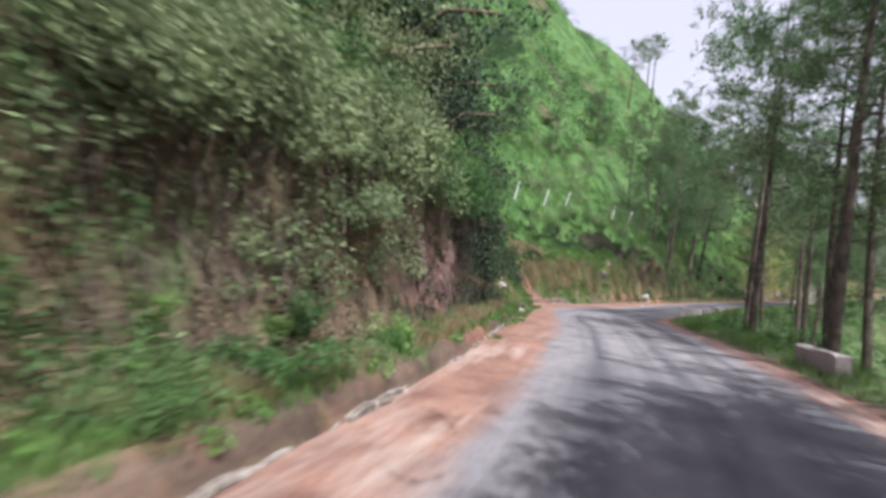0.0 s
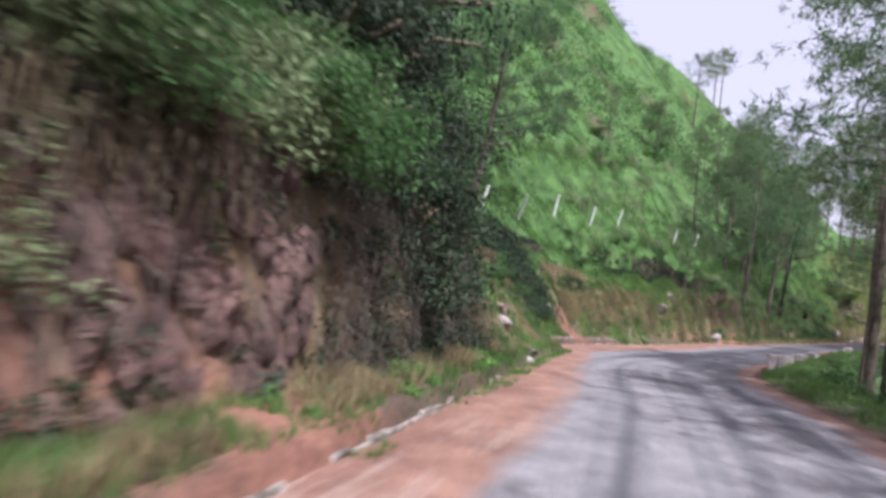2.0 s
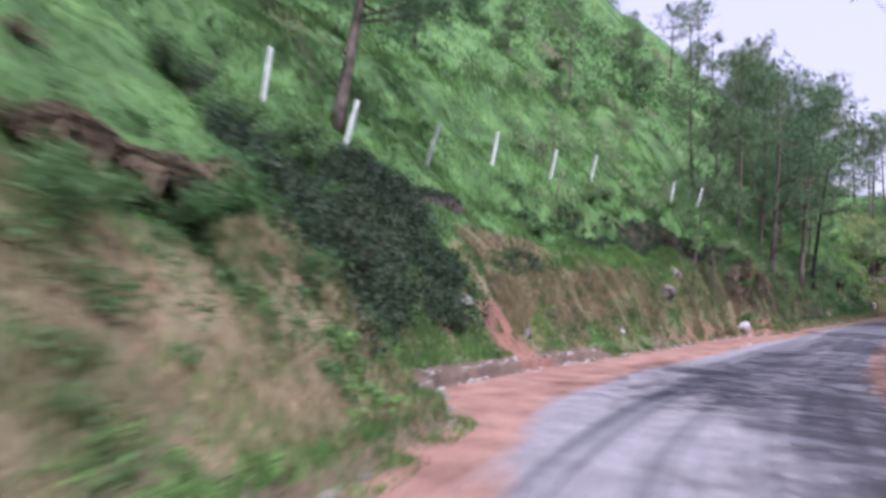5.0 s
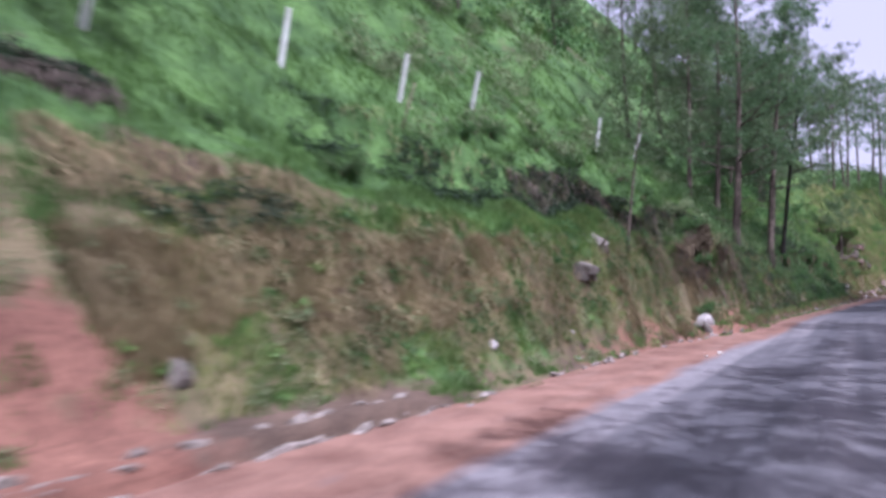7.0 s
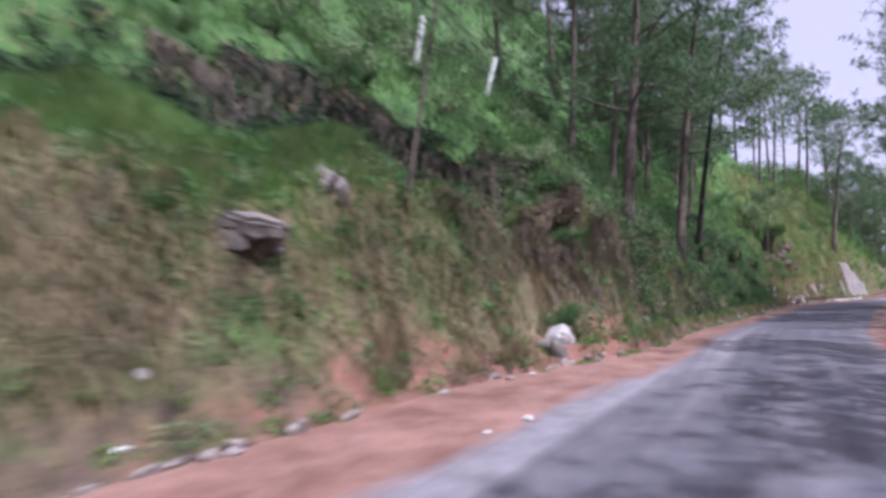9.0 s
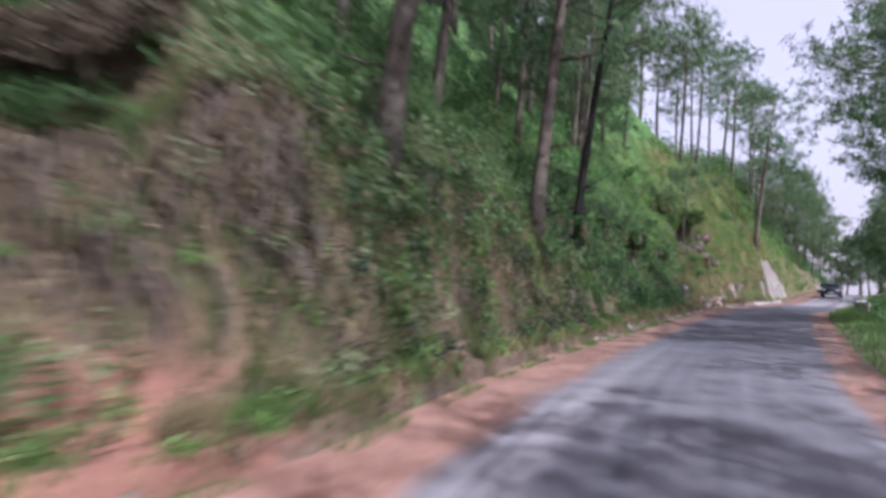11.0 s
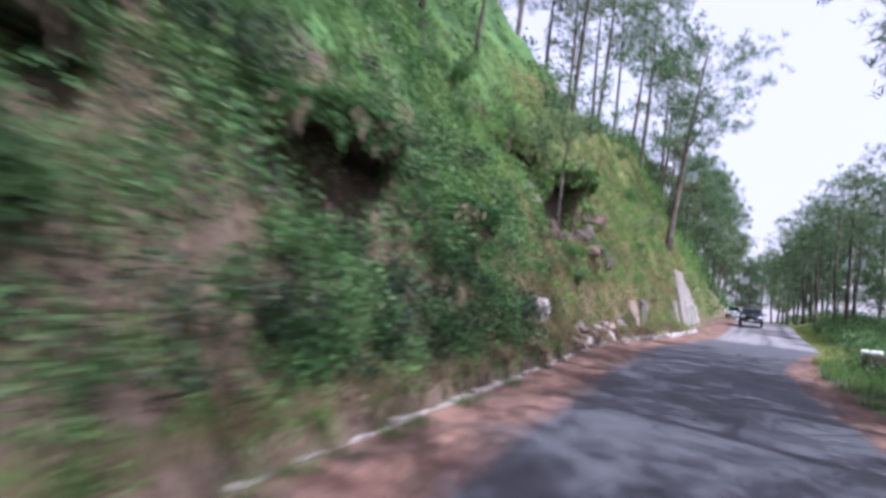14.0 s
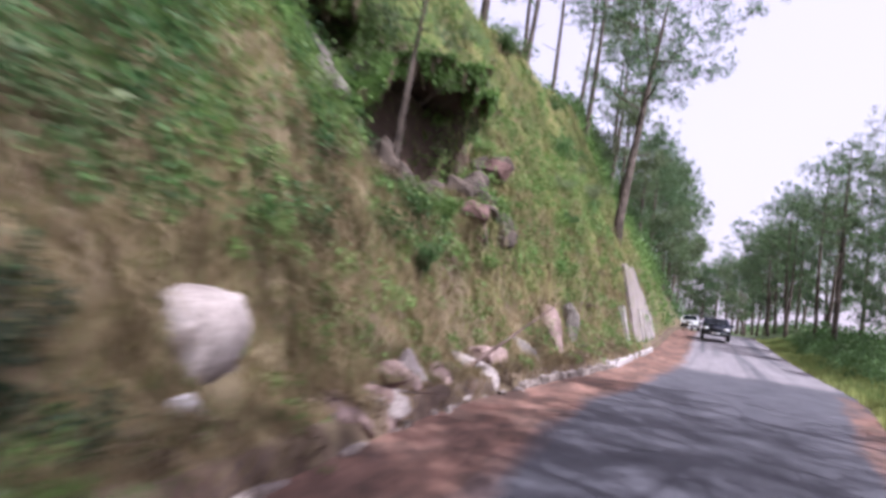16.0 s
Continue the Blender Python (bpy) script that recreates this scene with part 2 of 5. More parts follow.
def at(s, u):
    """x, y of the point u metres left of the road's line."""
    s, u = np.broadcast_arrays(np.asarray(s, float), np.asarray(u, float))
    tx, ty = spline(s + 0.5, 1) - spline(s - 0.5, 1), spline(s + 0.5, 2) - spline(s - 0.5, 2)
    w = smooth(8, 45, np.abs(u))
    tx, ty = tx * (1 - w) + CHORD[0] * w, ty * (1 - w) + CHORD[1] * w
    k = np.hypot(tx, ty)
    return spline(s, 1) - ty / k * u, spline(s, 2) + tx / k * u


def rumple(x, y, size, seed=0.0):
    """Cheap smooth noise in -1..1."""
    a = np.sin(x / size * 1.7 + seed) * np.cos(y / size * 1.3 - seed * 2.1)
    b = np.sin((x * 0.8 + y * 0.6) / size * 2.9 + 1.3 + seed) * np.cos((y * 0.8 - x * 0.6) / size * 3.3 + seed)
    c = np.sin((x * 0.3 - y * 0.95) / size * 6.1 + 2.7 * seed) * np.cos((x * 0.95 + y * 0.3) / size * 5.7 + 0.4)
    return 0.5 * a + 0.32 * b + 0.18 * c


FAR_RISE = 0.98


def bump1(s, centre, width):
    return np.exp(-((s - centre) / width) ** 2)


# hollows in the bank: distance, offset, depth, half-widths
HOLLOWS = [(30.0, 2.3, 0.6, 1.0, 0.6), (43.7, 2.55, 0.7, 0.8, 0.7), (103.1, 1.75, 2.6, 2.2, 1.5), (100.2, 3.0, 1.0, 0.9, 0.6), (48.9, 1.2, 0.5, 0.6, 0.4), (46.9, 1.25, 0.45, 0.4, 0.4),
           (54.8, 0.9, 0.28, 0.35, 0.3), (87.3, 1.0, 1.2, 1.3, 0.8), (92.4, 1.2, 1.0, 0.6, 0.6), (64.0, 1.2, 0.9, 0.8, 0.7), (78.4, 0.8, 0.8, 1.1, 0.5), (83.0, 1.2, 0.8, 0.7, 0.6)]


def hollow(s, o, s0, o0, ws, wo):
    """A level floor cut into the slope, with a steep back."""
    return np.clip((o - o0) / wo, 0, 1) * (1 - smooth(o0 + wo, o0 + wo + 0.2, o)) * np.exp(-((s - s0) / ws) ** 4)


def scarp(s):
    """Offset of the small earth step that runs slantwise up the open slope."""
    return np.interp(s, [43, 48, 52, 56, 60, 65], [6.6, 5.9, 4.4, 3.2, 2.8, 2.4]) + 0.16 * np.sin(s * 1.9) + 0.09 * np.sin(s * 4.7)


def straw_top(s):
    """Offset up to which straw covers the open bank; green grass lies above it."""
    return np.interp(s, [43, 48, 52, 54, 62], [4.0, 3.4, 2.2, 1.5, 1.5])


def height(s, u):
    """Height of the ground."""
    s, u = np.broadcast_arrays(np.asarray(s, float), np.asarray(u, float))
    z = spline(s, 3)
    k, ledge, face, run, m1, m2 = (cut(s, c) for c in range(1, 7))
    x, y = at(s, u)
    o = u - k
    knee = np.interp(s, [104, 110, 124, 140, 150, 165], [8, 4.3, 4.6, 7.2, 7.2, 8])
    left = (0.26 * smooth(0.0, 0.12 + 0.7 * smooth(45, 49, s) * (1 - smooth(61, 64, s)), o) + np.clip(o, 0, ledge) * 0.12 + face * smooth(ledge, ledge + run, o)
            + m1 * np.clip(o - ledge - run * 0.8, 0, knee - ledge) + m2 * np.clip(o - knee, 0, 90) * (1 - 0.3 * smooth(40, 110, o))
            + FAR_RISE * smooth(88, 106, s) * (1 - smooth(150, 185, s)) * (np.clip(o - 20, 0, 30) + 0.4 * np.clip(o - 50, 0, 60)))
    rough = smooth(0.3, 1.6, o)
    left = left + rough * ((0.22 + 0.22 * bump1(s, 53, 13)) * rumple(x, y, 1.4) + 0.10 * rumple(x, y, 0.45, 3.0) + smooth(3, 9, o) * 0.36 * rumple(x, y, 5.0, 1.0)
                           + 0.4 * smooth(1.0, 2.5, o) * smooth(78, 92, s) * rumple(x, y, 3.0, 2.0))
    step_o = scarp(s)
    open_bank = smooth(43, 47, s) * (1 - smooth(62.5, 65, s))
    left = left - 0.85 * open_bank * smooth(1.9, step_o, o) * (1 - smooth(step_o, step_o + 0.45, o))
    for s0, o0, deep, ws, wo in HOLLOWS:
        left = left - deep * hollow(s, o, s0, o0, ws, wo)
    r = np.interp(s, EDGES[:, 0], EDGES[:, 2])
    q = r - 0.7 - u
    flat = smooth(104, 124, s)
    right = (0.16 + 0.7 * flat) * smooth(0, 0.7 + 2.0 * flat, q) - 0.62 * np.clip(q - 1.4 - 12 * flat, 0, 45) - 0.02 * np.clip(q - 46, 0, 200)
    right = right + smooth(0.2, 2.0, q) * (0.08 * rumple(x, y, 0.8) + smooth(2, 8, q) * 0.5 * rumple(x, y, 4.0))
    return z + np.where(o > 0, left, 0) + np.where(q > 0, right, 0) - 0.02


def place(s, u, up=0.0):
    x, y = at(s, u)
    return Vector((float(x), float(y), float(height(s, u)) + up))


def mesh_from(name, verts, faces, mats, smooth_faces=True):
    me = bpy.data.meshes.new(name)
    me.from_pydata([tuple(v) for v in verts], [], faces)
    for m in mats:
        me.materials.append(m)
    me.polygons.foreach_set("use_smooth", [smooth_faces] * len(me.polygons))
    me.update()
    return me


def sheet(name, ss, us, zfun, mat, cover=None):
    """A sheet over the road's coordinates; us may be a function of distance."""
    S = np.repeat(np.asarray(ss)[:, None], len(us(ss[0])), 1)
    U = np.array([us(s) for s in ss])
    X, Y = at(S, U)
    Z = zfun(S, U)
    n, m = S.shape
    idx = np.arange(n * m).reshape(n, m)
    f = np.stack([idx[:-1, :-1], idx[1:, :-1], idx[1:, 1:], idx[:-1, 1:]], -1).reshape(-1, 4)[:, ::-1]
    me = mesh_from(name, np.stack([X, Y, Z], -1).reshape(-1, 3), f.tolist(), [mat])
    uv = me.uv_layers.new(name="UVMap")
    loops = np.empty(len(me.loops), int)
    me.loops.foreach_get("vertex_index", loops)
    uv.data.foreach_set("uv", np.stack([S, U], -1).reshape(-1, 2)[loops].ravel())
    if cover is not None:
        c = me.color_attributes.new("cover", "FLOAT_COLOR", "POINT")
        c.data.foreach_set("color", np.concatenate([cover(S, U, X, Y), np.ones((n, m, 1))], -1).ravel())
    return new(name, me)


def ground_cover(S, U, X, Y):
    """Share of green grass, dry grass and bare red earth."""
    k = cut(S, 1)
    o = U - k
    face = smooth(0.2, 0.8, o) * (1 - smooth(2.0, 4.5, o))
    lawn = smooth(43, 46, S) * (1 - smooth(60, 64, S))
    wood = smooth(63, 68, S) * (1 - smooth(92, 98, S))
    cut_shade = smooth(2, 5, S) * (1 - smooth(22, 25, S)) * (1 - smooth(2.2, 3.2, o))
    green = 0.25 + 0.55 * smooth(2.0, 4.0, o) * (1 - lawn) + 0.15 * rumple(X, Y, 3.0) + 0.2 * rumple(X, Y, 1.3, 7.0) + 0.15 * smooth(96, 101, S) * smooth(0.6, 1.6, o)
    green = green - 0.12 * face * smooth(24, 40, S) * (1 - lawn) + lawn * (0.75 * smooth(straw_top(S) - 0.25, straw_top(S) + 0.3, o) + 0.32 * smooth(0.3, 0.6, o) * (1 - smooth(0.9, 1.3, o)))
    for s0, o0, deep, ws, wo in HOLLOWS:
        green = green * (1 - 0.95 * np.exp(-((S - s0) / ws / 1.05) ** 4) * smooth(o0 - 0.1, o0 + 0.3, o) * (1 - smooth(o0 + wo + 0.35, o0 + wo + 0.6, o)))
    green = green - 0.4 * smooth(8, 12, o) * smooth(0.3, 0.5, rumple(X, Y, 4.0, 6.0))
    dry = 0.45 + 0.3 * face * (1 - 0.8 * lawn) + 0.2 * rumple(X, Y, 2.0, 2.0) - 0.3 * cut_shade - 0.35 * wood
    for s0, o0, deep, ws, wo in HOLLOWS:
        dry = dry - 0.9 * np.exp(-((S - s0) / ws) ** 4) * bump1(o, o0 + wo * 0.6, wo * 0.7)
    rubble = smooth(32.5, 34, S) * (1 - smooth(45, 47, S)) * (1 - smooth(0.45, 0.75, o))
    green, dry = green * (1 - rubble), dry * (1 - rubble)
    red = 0.05 + 0.36 * bump1(S, 12, 8) * face + (0.8 + 0.4 * rumple(X, Y, 0.6, 3.0)) * bump1(S, 41.1, 1.15) * (1 - smooth(1.3, 2.0, o)) + 0.7 * bump1(S, 62.8, 1.9) * (1 - smooth(0.7, 1.3, o))
    red = red + 0.62 * (1 - smooth(0.5, 1.3, o)) * bump1(S, 58, 7) + 0.6 * (1 - smooth(0.8, 1.4, o)) * bump1(S, 13.5, 1.2) + 0.15 * rumple(X, Y, 1.1, 5.0)
    red = red + 0.35 * bump1(S, 30, 4) * (1 - smooth(1.5, 3.0, o)) + 0.25 * bump1(S, 99, 4) * (1 - smooth(1.5, 2.5, o))
    red = red + 0.3 * (1 - smooth(0.25, 0.6, o)) * (1 - smooth(20, 26, S))
    r = np.interp(S, EDGES[:, 0], EDGES[:, 2])
    q = r - U
    right = q > 0
    green = np.where(right, 0.55 * smooth(0.5, 1.1, q), green)
    red = np.where(right, (0.75 - 0.6 * smooth(106, 116, S)) * (1 - smooth(0.5, 1.0, q)), red)
    return np.stack([green, dry, red], -1)


def ground_us(s):
    k = float(cut(s, 1))
    r = float(np.interp(s, EDGES[:, 0], EDGES[:, 2]))
    left = k + np.concatenate([[0.0, 0.06, 0.12, 0.3], np.arange(0.5, 9.0, 0.28), np.geomspace(9.3, 900, 34)])
    right = r - np.concatenate([np.geomspace(4000, 9, 38), np.arange(8.5, 0.6, -0.4), [0.35]])
    return np.concatenate([right, [r - 0.05, (r + k) / 2, k - 0.05], left])


far_s = np.concatenate([np.geomspace(2500, 70, 14) * -1, np.arange(-60, 130, 0.4), np.arange(130, 200, 2.0), np.geomspace(200, 3000, 16)])
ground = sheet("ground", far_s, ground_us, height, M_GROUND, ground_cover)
tagged(ground, "steep hillside of grass, dry scrub and red earth beside the road", "ground", kind="structure")


def road_cover(S, U, X, Y):
    l = np.interp(S, EDGES[:, 0], EDGES[:, 1])
    r = np.interp(S, EDGES[:, 0], EDGES[:, 2])
    red = 0.85 * smooth(-0.6, 0.35, U - l) + (0.7 - 0.5 * smooth(106, 116, S)) * (1 - smooth(-0.1, 0.45, U - r))
    wear_and_light = 0.45 + 0.35 * smooth(8, 14, S) + 1.0 * smooth(9, 15, S) * (1 - smooth(35.5, 37.5, S - 2.95 * U + 0.6 * np.sin(S * 1.3))) - 0.2 * smooth(36, 40, S) + 1.3 * smooth(-1.1, -0.3, U - l) * (1 - smooth(64, 74, S)) - 0.55 * smooth(72, 80, S) + 1.7 * smooth(112, 115, S)
    pale = 0.12 + 0.8 * (1 - smooth(12, 20, S))
    return np.stack([wear_and_light, pale, red], -1)


def road_us(s):
    k, r = float(cut(s, 1)), float(np.interp(s, EDGES[:, 0], EDGES[:, 2]))
    return np.linspace(r - 0.45, k + 0.02, 26)


def road_height(S, U):
    x, y = at(S, U)
    return spline(S, 3) + 0.012 + 0.012 * rumple(x, y, 1.5)


road = sheet("road", np.arange(-60, 260, 0.5), road_us, road_height, M_ASPHALT, road_cover)
tagged(road, "worn grey asphalt mountain road with red dirt shoulder", "road", kind="structure")


# ---- building blocks ----
def part(name, me, parent, label="", m=None):
    """Links a mesh as a part of a thing."""
    ob = new(name, me)
    ob.parent = parent
    if m is not None:
        ob.matrix_basis = m
    return tagged(ob, label)


def bm_mesh(name, bm, mat, smooth_faces=True):
    me = bpy.data.meshes.new(name)
    bm.to_mesh(me)
    bm.free()
    me.materials.append(mat)
    me.polygons.foreach_set("use_smooth", [smooth_faces] * len(me.polygons))
    return me


def tubes(paths, sides=7):
    """Tapered tubes along paths of (point, radius)."""
    verts, faces = [], []
    for path in paths:
        base = len(verts)
        for i, (p, r) in enumerate(path):
            a = path[max(i - 1, 0)][0]
            b = path[min(i + 1, len(path) - 1)][0]
            d = (Vector(b) - Vector(a)).normalized()
            q = d.orthogonal().normalized() if abs(d.z) < 0.8 else d.cross(Vector((0, 1, 0))).normalized()
            w = d.cross(q)
            for k in range(sides):
                t = 2 * math.pi * k / sides
                verts.append(Vector(p) + (q * math.cos(t) + w * math.sin(t)) * r)
        for i in range(len(path) - 1):
            for k in range(sides):
                n = (k + 1) % sides
                faces.append((base + i * sides + k, base + i * sides + n, base + (i + 1) * sides + n, base + (i + 1) * sides + k))
        faces.append(tuple(base + k for k in range(sides))[::-1])
        faces.append(tuple(base + (len(path) - 1) * sides + k for k in range(sides)))
    return verts, faces


def blades(centres, along, across, name, mat):
    """One pointed leaf for each centre."""
    c, a, b = (np.asarray(v, float) for v in (centres, along, across))
    n = len(c)
    v = np.stack([c - a * 0.8 + b, c + a, c - a * 0.8 - b], 1).reshape(-1, 3)
    me = bpy.data.meshes.new(name)
    me.vertices.add(3 * n)
    me.vertices.foreach_set("co", v.astype(np.float32).ravel())
    me.loops.add(3 * n)
    me.loops.foreach_set("vertex_index", np.arange(3 * n, dtype=np.int32))
    me.polygons.add(n)
    me.polygons.foreach_set("loop_start", np.arange(0, 3 * n, 3, dtype=np.int32))
    me.update(calc_edges=True)
    me.materials.append(mat)
    return me


def unit(v):
    return v / (np.linalg.norm(v, axis=-1, keepdims=True) + 1e-9)


def pine(seed, tall, girth, bare, spread, lean=(0.0, 0.0), bark=None, clumps=300, bend=0.3, dense=1.0):
    """A hill pine: a bare bowed trunk, limbs in loose whorls and tufts of needles."""
    rng = np.random.default_rng(seed)
    top = Empty("pine_tree")
    trunk_path = []
    sway = rng.uniform(-1, 1, 2) * bend
    def axis(f):
        return np.array([lean[0] * tall * f + sway[0] * math.sin(f * 3.0), lean[1] * tall * f + sway[1] * math.sin(f * 2.4), tall * f])
    for i in range(13):
        f = i / 12
        trunk_path.append((axis(f) - np.array([0, 0, 0.4 if i == 0 else 0]), girth * (1 - 0.86 * f) * (1.35 if i == 0 else 1)))
    paths, tips = [trunk_path], []
    count = int(11 + tall * 1.3)
    for k in range(count):
        f = bare + (1 - bare) * ((k + rng.uniform(0, 0.8)) / count)
        turn = rng.uniform(0, 2 * math.pi)
        g = (f - bare) / (1 - bare)
        reach = spread * (0.35 + 0.9 * math.sin(math.pi * min(0.95, 0.25 + 0.72 * g))) * rng.uniform(0.6, 1.15)
        rise = rng.uniform(-0.05, 0.45) + 0.5 * g
        p0 = axis(f)
        d = np.array([math.cos(turn), math.sin(turn), rise * 0.5])
        r = girth * (1 - 0.86 * f) * 0.34
        limb = []
        for i in range(5):
            h = i / 4
            p = p0 + d * reach * h + np.array([0, 0, 0.22 * reach * h * h])
            limb.append((p, r * (1 - 0.8 * h)))
            if i >= 2:
                tips.append((p, 0.28 + 0.22 * h))
            if i in (2, 3):
                side = np.array([-d[1], d[0], 0.2]) * rng.choice([-1, 1])
                tips.append((p + (side + d * 0.4) * reach * 0.3, 0.38))
        paths.append(limb)
    for _ in range(3):
        f = rng.uniform(0.35, 1.0) * bare
        turn = rng.uniform(0, 6.28)
        p0 = axis(f)
        d = np.array([math.cos(turn), math.sin(turn), 0.2])
        paths.append([(p0, girth * 0.16), (p0 + d * 0.5, girth * 0.1), (p0 + d * rng.uniform(0.8, 1.4) + [0, 0, 0.1], 0.012)])
    v, fc = tubes(paths, 8)
    part("trunk", mesh_from("trunk", v, fc, [bark or M_BARK]), top)
    tips.append((axis(1.0), 0.4))
    which = rng.integers(0, len(tips), clumps)
    mid = np.array([tips[i][0] for i in which]) + rng.normal(0, 1, (clumps, 3)) * np.array([tips[i][1] for i in which])[:, None] * np.array([0.8, 0.8, 0.5])
    per = int(20 * dense)
    c = np.repeat(mid, per, 0) + rng.normal(0, 0.09, (clumps * per, 3))
    d = unit(rng.normal(0, 1, (len(c), 3)) + np.array([0, 0, 0.35]))
    length = rng.uniform(0.08, 0.17, (len(c), 1))
    a = d * length
    b = unit(np.cross(d, rng.normal(0, 1, (len(c), 3)))) * rng.uniform(0.013, 0.026, (len(c), 1))
    part("crown", blades(c + a, a, b, "crown", M_NEEDLE), top)
    return top


def Empty(name):
    return new(name)


def bush(seed, wide, tall, leaf, mat, leaves=1100, droop=0.0, name="bush", stems=9, twiggy=1.0):
    """A shrub: thin stems fanning from one root, leafed towards the ends, with gaps."""
    rng = np.random.default_rng(seed)
    top = Empty(name)
    paths, pts, rad = [], [], []
    for k in range(stems):
        turn = rng.uniform(0, 2 * math.pi)
        out = wide * rng.uniform(0.25, 1.0)
        up = tall * rng.uniform(0.55, 1.05) * (1.1 - 0.4 * out / wide)
        path = []
        for i in range(6):
            h = i / 5
            p = np.array([math.cos(turn) * out * h ** 1.3, math.sin(turn) * out * h ** 1.3, up * (h - droop * h * h) - 0.1 * (i == 0)])
            p = p + rng.normal(0, 0.03, 3) * wide
            path.append((p, 0.022 * twiggy * (1 - 0.8 * h) * (0.6 + 0.4 * tall)))
            if i > 1:
                pts.append(p)
                rad.append(wide * (0.12 + 0.13 * h))
        paths.append(path)
    v, f = tubes(paths, 4)
    part("branchwork", mesh_from("branchwork", v, f, [M_TWIG]), top)
    pick = rng.integers(0, len(pts), leaves)
    off = unit(rng.normal(0, 1, (leaves, 3))) * rng.uniform(0.1, 1.0, (leaves, 1)) ** 0.6
    c = np.array(pts)[pick] + off * np.array(rad)[pick][:, None] * np.array([1.15, 1.15, 0.9])
    c[:, 2] = np.maximum(c[:, 2], 0.02)
    d = unit(off + rng.normal(0, 0.7, (leaves, 3)) - np.array([0, 0, 0.25]))
    size = leaf * rng.uniform(0.6, 1.3, (leaves, 1))
    b = unit(np.cross(d, rng.normal(0, 1, (leaves, 3)))) * size * 0.42
    part("foliage", blades(c, d * size, b, "foliage", mat), top)
    return top


def tuft(seed, wide, tall, mat, count=260, name="grass_tuft"):
    """A clump of arching grass."""
    rng = np.random.default_rng(seed)
    turn = rng.uniform(0, 2 * math.pi, count)
    root = rng.normal(0, 0.16, (count, 2)) * wide
    h = tall * rng.uniform(0.5, 1.1, count)
    out = wide * rng.uniform(0.15, 0.9, count)
    d = np.stack([np.cos(turn), np.sin(turn)], -1)
    w = 0.006 + 0.008 * rng.random(count)
    verts = np.zeros((count, 5, 3))
    side = np.stack([-d[:, 1], d[:, 0]], -1)
    mid = root + d * (out * 0.35)[:, None]
    end = root + d * out[:, None]
    verts[:, 0, :2], verts[:, 1, :2] = root - side * w[:, None], root + side * w[:, None]
    verts[:, 2, :2], verts[:, 3, :2] = mid + side * w[:, None], mid - side * w[:, None]
    verts[:, 2, 2] = verts[:, 3, 2] = h * 0.75
    verts[:, 4, :2], verts[:, 4, 2] = end, h * rng.uniform(0.6, 1.0, count)
    faces = []
    for i in range(count):
        k = 5 * i
        faces += [(k, k + 1, k + 2, k + 3), (k + 3, k + 2, k + 4)]
    return new(name, mesh_from(name, verts.reshape(-1, 3), faces, [mat]))


def rock(name, seed, size, mat, angular=0.5, parent=None):
    """A broken stone: flat split faces, worn edges, a little pitted."""
    rng = np.random.default_rng(seed)
    bm = bmesh.new()
    for p in unit(rng.normal(0, 1, (15, 3))) * rng.uniform(0.8, 1.08, (15, 1)):
        bm.verts.new(p)
    bmesh.ops.convex_hull(bm, input=list(bm.verts))
    loose = [v for v in bm.verts if not v.link_faces]
    bmesh.ops.delete(bm, geom=loose, context="VERTS")
    bmesh.ops.bevel(bm, geom=list(bm.edges), offset=0.09, segments=1, affect="EDGES")
    bmesh.ops.triangulate(bm, faces=list(bm.faces))
    bmesh.ops.subdivide_edges(bm, edges=list(bm.edges), cuts=1, use_grid_fill=True)
    off = Vector(rng.uniform(-50, 50, 3))
    for v in bm.verts:
        q = v.co * (1 + 0.10 * noise.noise(v.co * 1.8 + off) + 0.07 * noise.noise(v.co * 5 + off))
        v.co = Vector((q.x * size[0], q.y * size[1], q.z * size[2]))
    me = bm_mesh(name, bm, mat, False)
    if parent is not None:
        return part(name, me, parent)
    return new(name, me)


# bare spots kept free of growth: distance, offset from the road's line, radius
BARE = [(77.7, 3.5, 0.55), (78.9, 3.35, 0.5), (78.6, 4.0, 0.6), (80.2, 3.2, 0.35), (96.5, 3.2, 0.6), (26.3, 3.3, 0.6), (61.8, 4.4, 0.95), (81.5, 3.1, 0.45), (69.5, 3.1, 0.5), (102.7, 5.2, 1.0), (41.0, 5.9, 0.55), (39.4, 6.5, 0.3),
        (98.5, 2.6, 0.5), (99.8, 2.8, 0.5), (101.0, 2.8, 0.5), (104.2, 2.9, 0.5), (106.2, 3.2, 0.5), (13.4, 3.1, 0.7), (49.1, 5.8, 0.3), (5.2, 3.15, 0.25)]


def growing(s, u, share=1.0):
    """True where plants may stand."""
    ok = np.ones(np.shape(s), bool)
    for s0, u0, r in BARE:
        ok &= (s - s0) ** 2 + (u - u0) ** 2 > r * r * (share if r < 1.1 else 1.0)
    o = u - cut(s, 1)
    ok &= ~((s > 33) & (s < 46) & (o < 0.55) & (o > -0.6))
    x, y = at(s, u)
    ok &= ~((np.abs(s - 41.2 + 0.3 * o) < 0.75 + 0.45 * rumple(x, y, 0.6, 3.0)) & (o < 1.6) & (o > -0.6) & (rumple(x, y, 0.25, 8.0) < 0.3))
    return ok


def stand(ob, s, u, turn=0.0, scale=1.0, sink=0.05, tilt=(0.0, 0.0)):
    """Sets a thing on the ground."""
    p = place(s, u, -sink)
    ob.matrix_basis = Matrix.LocRotScale(p, Euler((tilt[0], tilt[1], turn)), (scale,) * 3)
    return ob


